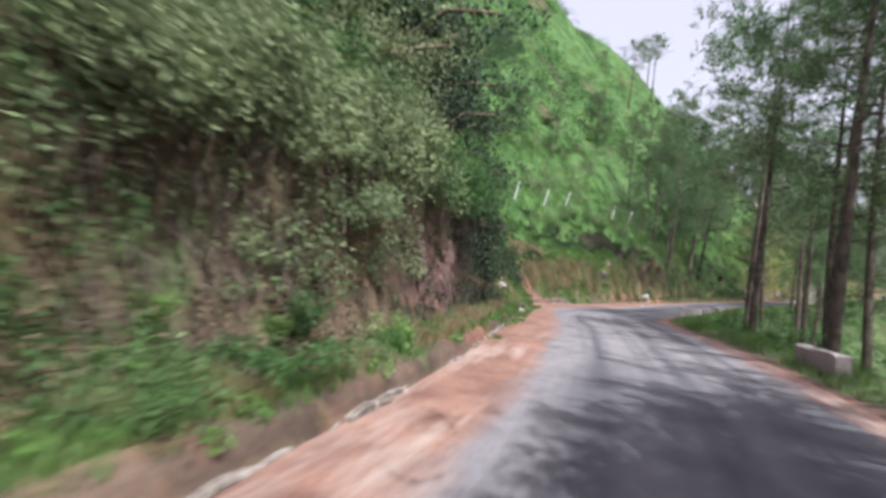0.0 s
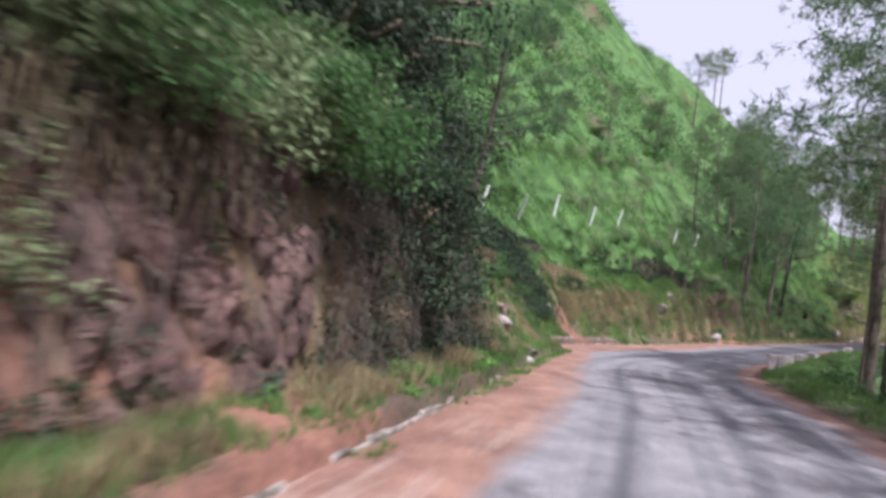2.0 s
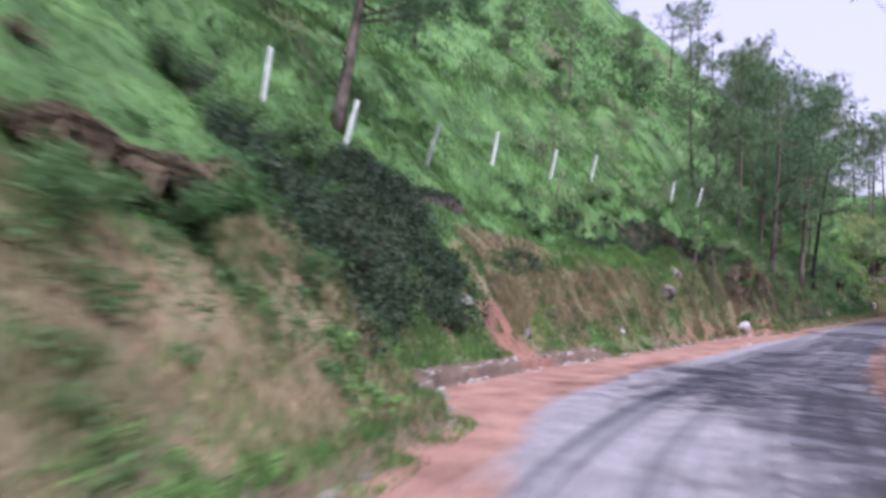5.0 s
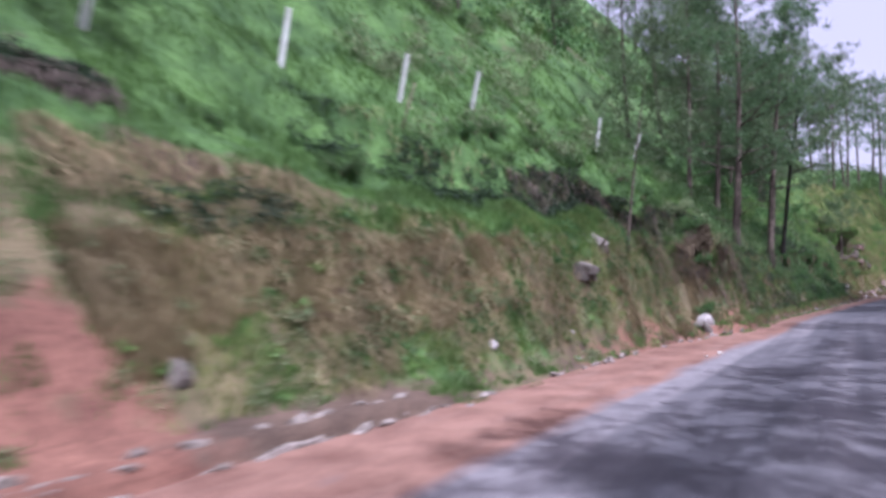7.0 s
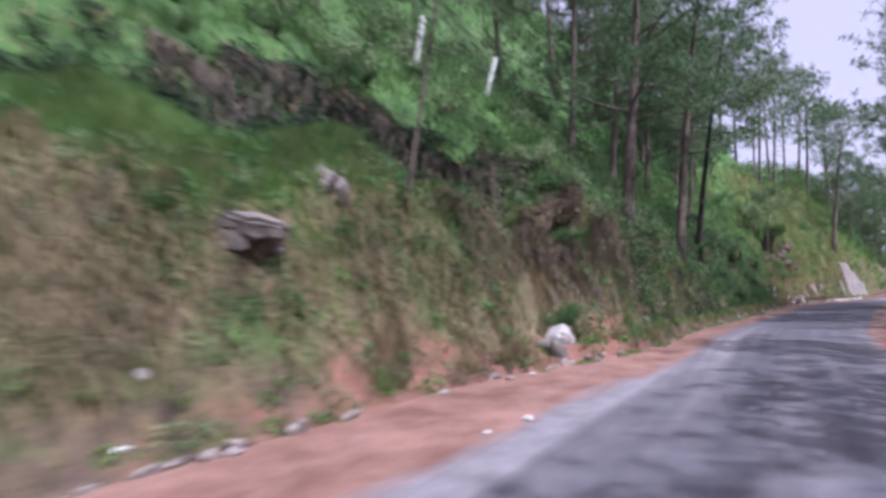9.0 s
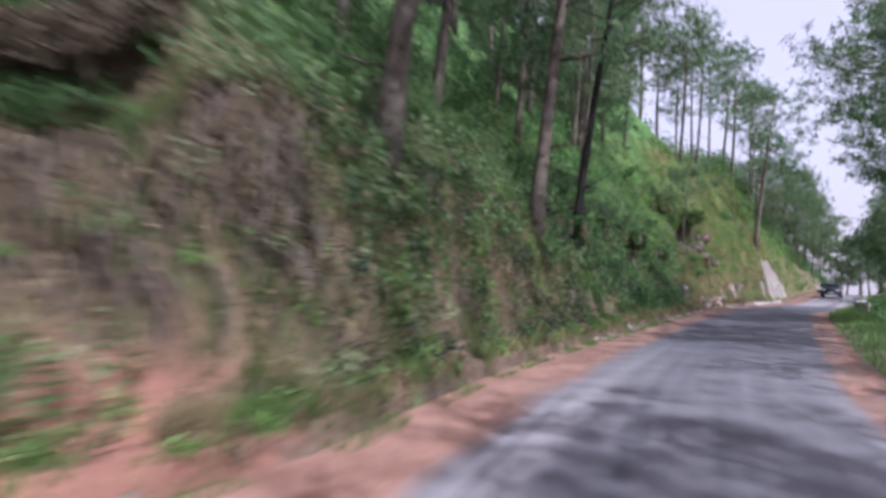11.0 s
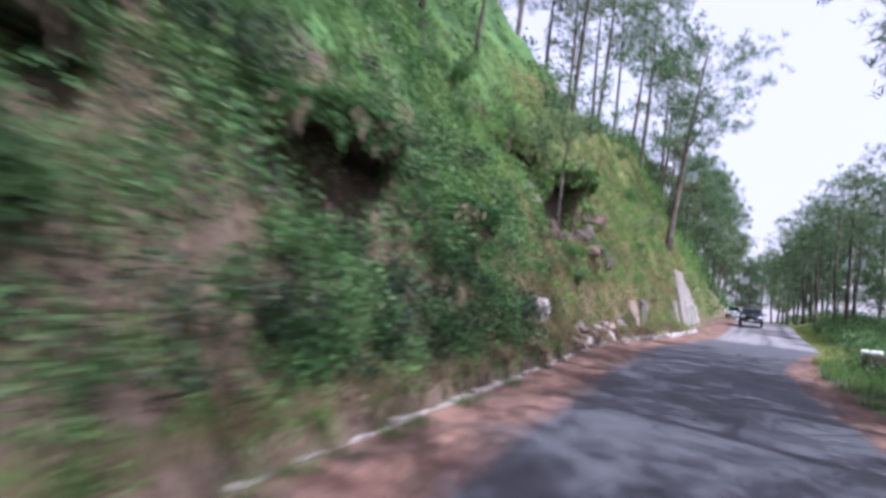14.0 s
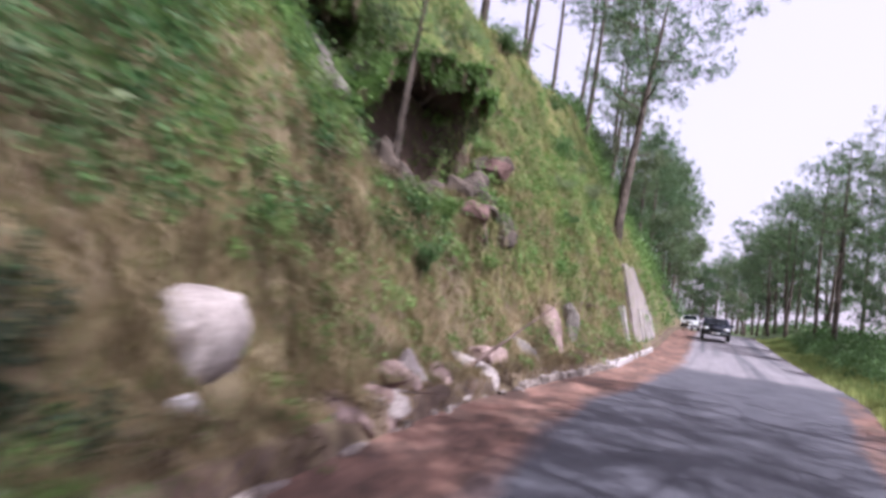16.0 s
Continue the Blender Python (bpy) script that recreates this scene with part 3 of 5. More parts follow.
def again(ob, s, u, turn, scale=1.0, sink=0.05, tilt=(0.0, 0.0)):
    c = copy_thing(ob, Matrix())
    c.scale = (scale,) * 3
    return stand(c, s, u, turn, scale, sink, tilt)


def road_turn(s):
    """The heading of the road, as a turn about z that lays +y along it."""
    dx, dy = spline(s + 1, 1) - spline(s - 1, 1), spline(s + 1, 2) - spline(s - 1, 2)
    return float(math.atan2(-dx, dy))


# ---- pines ----
PINE = "tall hill pine with bare trunk and loose needle tufts"
TREES = []


def pine_at(s, u, seed, tall, girth, bare, spread, lean=(0, 0), bark=None, clumps=300, label=PINE, dense=1.0, bend=0.3):
    t = pine(seed, tall, girth, bare, spread, lean, bark, clumps, bend, dense)
    stand(t, s, u, 0.0, 1.0, 0.1)
    tagged(t, label, "pine tree", "roadside pines")
    TREES.append(t)
    return t


# beside the road, on the cut bank
pine_at(78.7, 4.0, 11, 13.0, 0.15, 0.45, 2.4, (0.09, -0.16), M_DARKBARK, 420, "dark charred pine trunk leaning over the road bank")
pine_at(74.4, 3.7, 12, 14.0, 0.19, 0.27, 2.6, (0.11, -0.04), None, 640)
pine_at(73.6, 6.0, 13, 13.0, 0.15, 0.2, 2.4, (0.05, 0.02), None, 640)
pine_at(68.3, 4.1, 14, 13.0, 0.20, 0.25, 2.8, (0.04, 0.0), None, 640)
pine_at(70.5, 6.5, 15, 12.0, 0.14, 0.15, 2.4, (0.03, 0.0), None, 650)
pine_at(80.5, 6.5, 16, 12.0, 0.14, 0.3, 2.2, (0.03, 0.0), None, 360)
pine_at(84.5, 5.5, 17, 11.0, 0.12, 0.35, 2.2, (0.02, 0.0), None, 340)
pine_at(58.4, 6.0, 18, 7.5, 0.05, 0.4, 1.5, (0.16, 0.02), M_BARK, 260, "slender grey young pine leaning out from the bank")
pine_at(101.2, 4.6, 19, 5.5, 0.075, 0.55, 1.4, (0.08, 0.0), None, 130, "crooked young pine rooted beside a dark rock hollow")
pine_at(120.3, 4.9, 20, 13.5, 0.22, 0.45, 3.8, (0.15, 0.02), None, 760, "leaning hill pine with loose needle tufts above a concrete wall")
pine_at(40.3, 12.2, 21, 11.0, 0.24, 0.32, 4.2, (0.10, 0.02), None, 1100)

# pines lower down and beyond the bends, sharing a few shapes
SHAPES = [pine(101, 12.0, 0.17, 0.50, 2.4, (0.02, 0.01), None, 330), pine(102, 14.0, 0.19, 0.55, 2.8, (-0.02, 0.02), None, 380),
          pine(103, 10.0, 0.13, 0.45, 2.0, (0.03, -0.02), None, 280), pine(104, 13.0, 0.15, 0.62, 2.3, (0.0, 0.03), None, 300),
          pine(105, 9.0, 0.16, 0.22, 2.4, (0.0, 0.0), None, 700)]
for k, t in enumerate(SHAPES):
    tagged(t, PINE, "pine tree", "roadside pines")
SPOTS = [
    # valley side of the road
    (80, -5.4, 1, 1.0), (86, -5.8, 1, 1.05), (90.5, -6.2, 1, 1.0), (-1.5, -5.6, 4, 1.2), (0.8, -4.9, 4, 1.15), (4.0, -4.9, 4, 1.15),
    (8, -9.4, 1, 1.35), (12.5, -9.6, 3, 1.5), (16, -11, 1, 1.5), (20.5, -10.5, 3, 1.5), (25, -9.8, 2, 1.6), (29, -9.5, 1, 1.2), (33, -7.0, 3, 1.4), (38, -6.8, 2, 1.6),
    (44, -6.5, 2, 1.5), (47.8, -6.5, 3, 1.0), (53, -9.0, 1, 1.1), (57, -6.0, 0, 0.95), (62, -8.0, 1, 1.15), (66, -9.0, 4, 1.0), (71, -7.5, 0, 1.1),
    (77.8, -7.0, 1, 1.1), (83, -6.0, 2, 1.1), (89, -7.0, 0, 1.1), (93, -7.4, 4, 1.1), (97.5, -6.8, 1, 1.0), (102, -6.5, 3, 1.1), (109, -12, 0, 1.1),
    (116, -12.5, 2, 1.3), (122, -11.0, 0, 1.1), (128, -8.0, 3, 0.95), (133, -8.0, 2, 0.95), (138, -5.4, 3, 0.85), (142, -7.0, 0, 0.9), (147, -9.5, 1, 0.85),
    (149, -4.8, 2, 1.0), (155, -6.2, 3, 0.9), (161, -4.6, 0, 0.9), (166, -8.0, 1, 0.85), (173, -4.4, 2, 1.0), (180, -6.0, 3, 0.9), (192, -4.2, 4, 1.0),
    (95, -6.4, 1, 1.1), (134.5, -5.8, 0, 0.9), (152, -5.2, 0, 0.9), (168, -4.8, 4, 1.2), (184, -4.6, 4, 1.2), (200, -4.4, 4, 1.3), (212, -4.4, 1, 1.2),
    (215, 3.5, 4, 1.2), (225, -1.5, 4, 1.3), (228, 2.0, 4, 1.3), (232, -4.5, 4, 1.3),
    (119, -9.5, 4, 1.0), (126, -10, 4, 1.1), (131, -11, 4, 1.0), (136, -9, 4, 1.0), (141, -10.5, 4, 1.1), (152, -8, 4, 1.1), (158, -9, 4, 1.2), (164, -5.5, 4, 1.1), (170, -7, 4, 1.2),
    (18.8, -6.0, 2, 1.3), (27, -9.0, 2, 1.6),
    (3, -15, 1, 1.1), (8, -17, 0, 1.2), (14, -15, 1, 1.2), (19, -18, 0, 1.3), (25, -15, 1, 1.1), (31, -17, 0, 1.2), (37, -14, 1, 1.1), (43, -16, 0, 1.2), (50, -15, 1, 1.2), (57, -14, 0, 1.2), (64, -15, 1, 1.2), (205, -2.5, 0, 1.0), (214, -1.0, 2, 1.1), (222, 1.0, 4, 1.2), (230, 3.0, 1, 1.1), (-4, -8, 1, 1.0), (-10, -7, 0, 1.0),
]
SPOTS2 = [
    # hillside above the road
    (90, 7.5, 2, 1.0), (96, 9.5, 0, 1.0), (112, 9.0, 3, 0.9), (114.2, 10.0, 2, 0.95), (118.8, 9.5, 3, 0.95), (129, 8.5, 1, 0.95), (134, 7.5, 3, 1.0),
    (138, 11, 0, 1.0), (146, 8.0, 2, 1.1), (152, 6.0, 4, 1.2), (160, 6.0, 4, 1.3), (170, 6.5, 0, 1.1), (180, 5.5, 4, 1.3), (190, 5.0, 2, 1.2), (200, 6.0, 4, 1.2),
    (40, 22, 4, 0.6), (52, 20, 4, 0.45), (58, 17, 4, 0.4), (63, 15, 2, 0.6), (66, 24, 4, 0.5), (72, 10, 0, 0.9), (75, 16, 4, 0.7), (80, 11, 1, 0.9), (86, 10, 3, 1.0),
    (49.5, 17, 4, 0.5), (62.5, 28, 0, 0.9), (30, 16, 4, 0.8), (22, 13, 2, 0.9), (26, 20, 1, 0.9), (14, 10, 4, 0.8), (9, 7.5, 0, 0.9), (4, 9, 4, 0.9), (-3, 8, 2, 0.9),
    (27, 13.5, 4, 1.0), (31, 12.5, 4, 0.8), (35, 16, 4, 1.0), (38, 17.5, 4, 1.1), (44.5, 19, 4, 0.9),
    (91, 7.5, 4, 0.9), (94.5, 8.8, 4, 1.0), (99, 10.5, 4, 1.0), (103, 11, 0, 1.0), (106, 11.5, 4, 0.9),
    (82.5, 8.2, 4, 0.8), (87.5, 8.8, 4, 0.9), (97.5, 8.2, 4, 0.7), (101.5, 8.8, 2, 0.8), (84, 11, 0, 1.0), (89, 12, 4, 1.0), (93, 12.5, 1, 0.9), (97, 13, 4, 1.0),
    (130, 6.2, 4, 0.8), (137, 5.6, 4, 0.9), (146, 5.4, 4, 1.0), (156, 5.0, 4, 1.3), (166, 5.2, 4, 1.3), (144, 9, 1, 1.0),
    (108, 11, 3, 1.0), (110, 13, 0, 1.0), (116, 12, 1, 0.9), (122, 10.5, 0, 0.95), (126, 10, 3, 1.0),
    (129.8, 41, 1, 1.0), (138.5, 41, 3, 1.05), (118, 44, 2, 1.0), (148, 47, 0, 1.0), (155, 40, 4, 0.9), (161, 36, 1, 1.1), (110, 36, 2, 0.8), (140, 36, 2, 0.8), (166, 42, 0, 1.1),
]
rng_t = random.Random(5)
for spots in (SPOTS, SPOTS2):
    for s, u, k, scale in spots:
        again(SHAPES[k], s, u, rng_t.uniform(0, 6.28), scale * rng_t.uniform(0.92, 1.08), 0.15)
for k, t in enumerate(SHAPES):
    stand(t, -14 - 4 * k, 9 + k, 0.0, 1.0, 0.1)

# ---- shrubs ----
B_LEAF = [bush(201, 1.1, 1.5, 0.05, M_LEAF, 2600), bush(202, 1.4, 1.3, 0.052, M_LEAF, 2900, 0.3), bush(203, 0.9, 1.0, 0.045, M_LEAF, 1700)]
B_OLIVE = [bush(211, 1.2, 1.6, 0.048, M_OLIVE, 2600, 0.35), bush(212, 1.0, 1.2, 0.044, M_OLIVE, 2000, 0.2)]
B_SHADED = [bush(251, 1.1, 1.4, 0.048, M_SHADELEAF, 2600), bush(252, 1.3, 1.2, 0.05, M_SHADELEAF, 2800, 0.3)]
B_LIME = [bush(221, 0.9, 1.0, 0.056, M_LIME, 1700), bush(222, 0.6, 0.6, 0.045, M_LIME, 900)]
B_DRY = [bush(231, 0.9, 0.9, 0.05, M_DRY, 700, 0.5, stems=16, twiggy=0.8), bush(232, 0.7, 0.7, 0.045, M_DRY, 500, 0.6, stems=18, twiggy=0.7)]
KINDS = {"dark": (B_SHADED, "dense blackish-green shrub on the shaded bank", "shrub"), "leaf": (B_LEAF, "dense dark green leafy shrub on the bank", "shrub"), "olive": (B_OLIVE, "dusty olive-green shrub drooping over the bank", "shrub"),
         "lime": (B_LIME, "bright green leafy weeds beside the road", "shrub"), "dry": (B_DRY, "dry brown twiggy scrub on the bank", "shrub")}
for row in KINDS.values():
    for b in row[0]:
        tagged(b, row[1], row[2], row[1].split(" ")[0] + " shrubs")
USED = set()


def scatter(n, s0, s1, o0, o1, kinds, lo, hi, seed, side=1):
    """Shrubs strewn over a stretch; offsets count from the kerb (left) or the verge (right)."""
    r = random.Random(seed)
    for _ in range(n):
        s, o = r.uniform(s0, s1), r.uniform(o0, o1)
        kind = r.choice(kinds)
        pool = KINDS[kind][0]
        b = r.choice(pool)
        u = float(cut(s, 1)) + o if side > 0 else float(np.interp(s, EDGES[:, 0], EDGES[:, 2])) - 0.7 - o
        if not growing(np.array(s), np.array(u - 0.3)):
            continue
        x, y, sc = r.uniform(0, 6.28), r.uniform(-0.2, 0.2), r.uniform(lo, hi)
        tilt = (r.uniform(-0.15, 0.15), y)
        if b.name not in USED:
            USED.add(b.name)
            stand(b, s, u, x, sc, 0.08, tilt)
        else:
            again(b, s, u, x, sc, 0.08, tilt)


# overgrown cut bank
scatter(34, -3, 8, 1.8, 4.5, ["leaf", "olive", "leaf", "dry"], 0.7, 1.2, 1)
scatter(26, 7, 15.5, 1.4, 2.9, ["olive", "leaf", "olive", "leaf", "dry"], 0.7, 1.15, 2)
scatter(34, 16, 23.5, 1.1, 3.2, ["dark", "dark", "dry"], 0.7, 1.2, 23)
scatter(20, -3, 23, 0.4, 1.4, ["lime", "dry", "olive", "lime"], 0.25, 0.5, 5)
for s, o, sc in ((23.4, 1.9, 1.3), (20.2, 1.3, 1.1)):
    again(B_SHADED[0], s, float(cut(s, 1)) + o, s, sc, 0.1, (0.0, -0.2))
scatter(14, 0, 9, 0.45, 1.4, ["lime", "leaf", "lime"], 0.35, 0.6, 24)
# spreading broadleaf trees that overhang the cut
BROAD = [bush(241, 3.0, 3.6, 0.07, M_LEAF, 11000, 0.45, "broadleaf_tree", 18, 3.0), bush(242, 2.6, 3.2, 0.068, M_OLIVE, 10000, 0.5, "broadleaf_tree", 16, 3.0),
         bush(243, 2.8, 3.6, 0.07, M_SHADELEAF, 10000, 0.5, "broadleaf_tree", 18, 3.0)]
for t in BROAD:
    tagged(t, "spreading broadleaf tree overhanging the cut bank", "tree", "broadleaf trees")
for k, (s, o, sc, kind) in enumerate(((9.5, 3.4, 0.9, 0), (12.8, 3.0, 0.95, 1), (19.4, 2.1, 1.0, 2), (17.2, 2.4, 0.9, 2), (22.3, 2.4, 0.9, 2), (3.0, 3.8, 1.0, 1), (-1.5, 3.6, 1.0, 1), (13.6, 4.8, 1.55, 1), (17.4, 4.6, 1.6, 2), (20.4, 4.8, 1.6, 2), (6.2, 3.8, 1.0, 1),
                                     (14.6, 4.0, 1.0, 2), (18.5, 5.0, 1.2, 2), (21.0, 3.6, 1.1, 2), (15.4, 5.6, 1.2, 2), (11.0, 5.6, 1.1, 1), (24.0, 5.6, 1.1, 2), (27.5, 7.5, 1.0, 0), (31.0, 8.6, 1.0, 0))):
    u = float(cut(s, 1)) + o
    if k < 3:
        stand(BROAD[k], s, u + 0.5, k, sc, 0.1)
    else:
        again(BROAD[kind], s, u + 0.5, k * 1.3, sc, 0.1)
# open grassy slope
scatter(10, 26, 36, 1.4, 5, ["dry", "lime", "leaf"], 0.35, 0.8, 6)
scatter(30, 32.5, 41, 1.5, 6.0, ["dark", "dark", "leaf", "dark"], 0.5, 1.0, 7)
scatter(6, 27, 33, 1.5, 4.0, ["leaf", "lime"], 0.4, 0.7, 21)
scatter(9, 44, 52, 1.1, 1.8, ["dry", "dry", "olive", "lime"], 0.3, 0.65, 8)
scatter(14, 44, 66, 4.2, 5.6, ["leaf", "dry", "leaf"], 0.35, 0.7, 9)
scatter(16, 36, 75, 9, 22, ["leaf", "lime", "leaf"], 0.6, 1.2, 10)
# pine stretch
scatter(16, 62, 77, 0.7, 2.8, ["leaf", "leaf", "olive", "lime", "dry"], 0.4, 0.8, 12)
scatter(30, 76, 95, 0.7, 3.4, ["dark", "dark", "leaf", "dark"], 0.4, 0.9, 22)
# last bank
scatter(58, 95, 118, 0.9, 5.5, ["lime", "leaf", "olive", "lime", "dry"], 0.35, 0.85, 14)
# valley side
scatter(26, -2, 60, 2.0, 4.5, ["leaf", "olive", "leaf"], 0.7, 1.1, 17, -1)
scatter(18, 70, 110, 1.8, 4, ["leaf", "olive", "lime"], 0.6, 1.0, 18, -1)
scatter(14, 104, 130, 1.6, 4, ["leaf", "lime", "leaf"], 0.5, 0.8, 19, -1)


def undergrowth(name, clumps, per, region, radius, leaf, mat, label, seed, keep_up=0.45, overhang=False):
    """Leafy ground cover that nobody could count, heaped on the slope."""
    rng = np.random.default_rng(seed)
    s, u = region(rng, clumps)
    ok = growing(s, u)
    s, u = s[ok], u[ok]
    clumps = len(s)
    x, y = at(s, u)
    r = radius * rng.uniform(0.55, 1.3, clumps)
    mid = np.stack([x, y, height(s, u) + r * keep_up], -1)
    if overhang:
        mid[:, 2] = height(s, cut(s, 1) + cut(s, 2) + cut(s, 4)) + rng.uniform(-0.5, 0.7, clumps)
    n = clumps * per
    off = unit(rng.normal(0, 1, (n, 3))) * rng.uniform(0.25, 1.0, (n, 1)) ** 0.5
    c = np.repeat(mid, per, 0) + off * np.repeat(r, per)[:, None] * np.array([1.2, 1.2, 0.85])
    d = unit(off * 0.6 + rng.normal(0, 0.7, (n, 3)) - np.array([0, 0, 0.35]))
    size = leaf * rng.uniform(0.6, 1.35, (n, 1))
    b = unit(np.cross(d, rng.normal(0, 1, (n, 3)))) * size * 0.42
    return tagged(new(name, blades(c, d * size, b, name, mat)), label, "undergrowth", kind="stuff")


# ---- grass ----
def grass(name, n, region, tall, mat, label, seed, thin=0.008):
    """Single blades over a stretch of slope; region(rng, n) gives distance and offset from the kerb."""
    rng = np.random.default_rng(seed)
    s, u = region(rng, n)
    ok = growing(s, u, 0.2)
    s, u = s[ok], u[ok]
    n = len(s)
    x, y = at(s, u)
    z = height(s, u)
    h = tall * rng.uniform(0.45, 1.25, n) * (0.75 + 0.5 * (rumple(x, y, 0.9, 4.0) > -0.1))
    turn = rng.uniform(0, 2 * math.pi, n)
    w = thin * rng.uniform(0.7, 1.6, n)
    lean = h * rng.uniform(0.1, 0.8, n)
    v = np.zeros((n, 3, 3))
    v[:, 0] = np.stack([x - np.sin(turn) * w, y + np.cos(turn) * w, z - 0.03], -1)
    v[:, 1] = np.stack([x + np.sin(turn) * w, y - np.cos(turn) * w, z - 0.03], -1)
    v[:, 2] = np.stack([x + np.cos(turn) * lean, y + np.sin(turn) * lean, z + h], -1)
    me = bpy.data.meshes.new(name)
    me.vertices.add(3 * n)
    me.vertices.foreach_set("co", v.astype(np.float32).ravel())
    me.loops.add(3 * n)
    me.loops.foreach_set("vertex_index", np.arange(3 * n, dtype=np.int32))
    me.polygons.add(n)
    me.polygons.foreach_set("loop_start", np.arange(0, 3 * n, 3, dtype=np.int32))
    me.update(calc_edges=True)
    me.materials.append(mat)
    return tagged(new(name, me), label, "grass", kind="stuff")


def band(s0, s1, o0, o1, keep=None, side=1):
    def pick(rng, n):
        out_s, out_u = [], []
        got = 0
        while got < n:
            s, o = rng.uniform(s0, s1, n), rng.uniform(o0, o1, n)
            u = cut(s, 1) + o if side > 0 else np.interp(s, EDGES[:, 0], EDGES[:, 2]) - 0.7 - o
            if keep is not None:
                x, y = at(s, u)
                m = keep(x, y, s, o)
                s, u = s[m], u[m]
            out_s.append(s)
            out_u.append(u)
            got += len(s)
        return np.concatenate(out_s)[:n], np.concatenate(out_u)[:n]
    return pick


def clumped(size, level, seed=0.0):
    return lambda x, y, s, o: rumple(x, y, size, seed) > level



def strands(name, n, region, long, mat, label, seed, wide=0.009):
    """Roots and dead stalks hanging down over the lip of the bank."""
    rng = np.random.default_rng(seed)
    s, u = region(rng, n)
    ok = growing(s, u)
    s, u = s[ok], u[ok]
    n = len(s)
    x, y = at(s, u)
    x2, y2 = at(s, u - 1.0)
    out = np.stack([x2 - x, y2 - y], -1)
    z = height(s, u)
    h = long * rng.uniform(0.4, 1.2, n)
    w = wide * rng.uniform(0.6, 1.6, n)
    bulge = rng.uniform(0.1, 0.34, n)
    drift = rng.normal(0, 0.12, n)
    side = np.stack([-out[:, 1], out[:, 0]], -1)
    top = np.stack([x, y], -1) + out * 0.02
    mid = top + out * bulge[:, None] + side * (drift * 0.4)[:, None]
    low = top + out * (bulge * rng.uniform(0.6, 1.2, n))[:, None] + side * drift[:, None]
    v = np.zeros((n, 5, 3))
    for i, (p, dz, sgn) in enumerate(((top, 0.0, -1), (top, 0.0, 1), (mid, -0.25, 1), (mid, -0.25, -1), (low, -1.0, 0))):
        v[:, i, :2] = p + side * (w * sgn)[:, None]
        v[:, i, 2] = z + 0.06 + h * dz
    faces = []
    for i in range(n):
        q = 5 * i
        faces += [(q, q + 1, q + 2, q + 3), (q + 3, q + 2, q + 4)]
    return tagged(new(name, mesh_from(name, v.reshape(-1, 3), faces, [mat])), label, "dry growth", kind="stuff")


def on_face(s0, s1, low, high):
    """Over the steep face alone, from one share of its run to another."""
    def pick(rng, n):
        s = rng.uniform(s0, s1, n)
        return s, cut(s, 1) + cut(s, 2) + cut(s, 4) * rng.uniform(low, high, n)
    return pick


def on_scarp(s0, s1, low, high):
    """Along the slanting earth step of the open slope."""
    def pick(rng, n):
        s = rng.uniform(s0, s1, n)
        return s, cut(s, 1) + scarp(s) + rng.uniform(low, high, n)
    return pick


undergrowth("undergrowth", 420, 140, on_face(4, 15, 0.7, 1.6), 0.34, 0.042, M_OLIVE, "dusty scrub spilling over the lip of the cut", 71)
strands("hanging_stalks", 2200, on_face(15.5, 24.3, 0.15, 1.5), 0.7, M_BARK, "dark brown stalks and roots hanging down the shaded bank", 149, 0.012)
undergrowth("undergrowth", 170, 140, on_face(16.2, 24, 0.0, 1.4), 0.3, 0.042, M_SHADELEAF, "scrub hanging on the cut bank, leaves darkened for shade", 72)
undergrowth("undergrowth", 260, 130, on_face(17, 24, 0.5, 1.9), 0.36, 0.042, M_SHADELEAF, "scrub on the shaded cut bank, shade put into its leaf colour", 73)
undergrowth("undergrowth", 200, 110, on_face(-4, 4.5, 0.0, 1.4), 0.3, 0.04, M_DRY, "brown dead scrub on the cut bank", 74)
undergrowth("undergrowth", 170, 90, band(44, 62, 0.8, 2.4, clumped(1.0, 0.1, 32.0)), 0.24, 0.04, M_LEAF, "green weeds in patches on the open bank", 147)
undergrowth("undergrowth", 300, 60, on_face(35, 61, 0.0, 1.2), 0.17, 0.034, M_OLIVE, "low green weeds on the open bank", 75)
undergrowth("undergrowth", 110, 60, on_face(44, 52, 0.5, 0.9), 0.2, 0.034, M_STRAW, "low dead weeds on the open bank", 76)
undergrowth("undergrowth", 360, 130, on_face(66, 95, 0.0, 1.2), 0.3, 0.04, M_SHADELEAF, "scrub hanging on the bank under the pines, leaves darkened for shade", 77)
undergrowth("undergrowth", 80, 100, on_face(64, 79, 0.0, 1.0), 0.26, 0.038, M_DRY, "brown dead scrub on the bank under the pines", 78)
undergrowth("undergrowth", 420, 110, on_face(96, 116, 0.1, 1.8), 0.26, 0.036, M_LIME, "bright weeds on the rocky bank", 79)
strands("hanging_roots", 1500, on_face(3.5, 14, 0.6, 1.0), 0.8, M_DRY, "dry roots and stalks hanging from the cut bank", 81)
strands("hanging_roots", 1100, on_face(3.5, 24, 0.3, 0.9), 0.6, M_BARK, "dark roots hanging from the cut bank", 82, 0.012)
strands("hanging_straw", 550, on_face(46, 51, 0.6, 0.85), 0.4, M_STRAW, "dead straw hanging over the edge of the step", 83)
strands("hanging_roots", 1500, on_face(100.5, 105, 1.0, 2.2), 0.7, M_DRY, "dead roots hanging over the rock hollow", 86, 0.012)
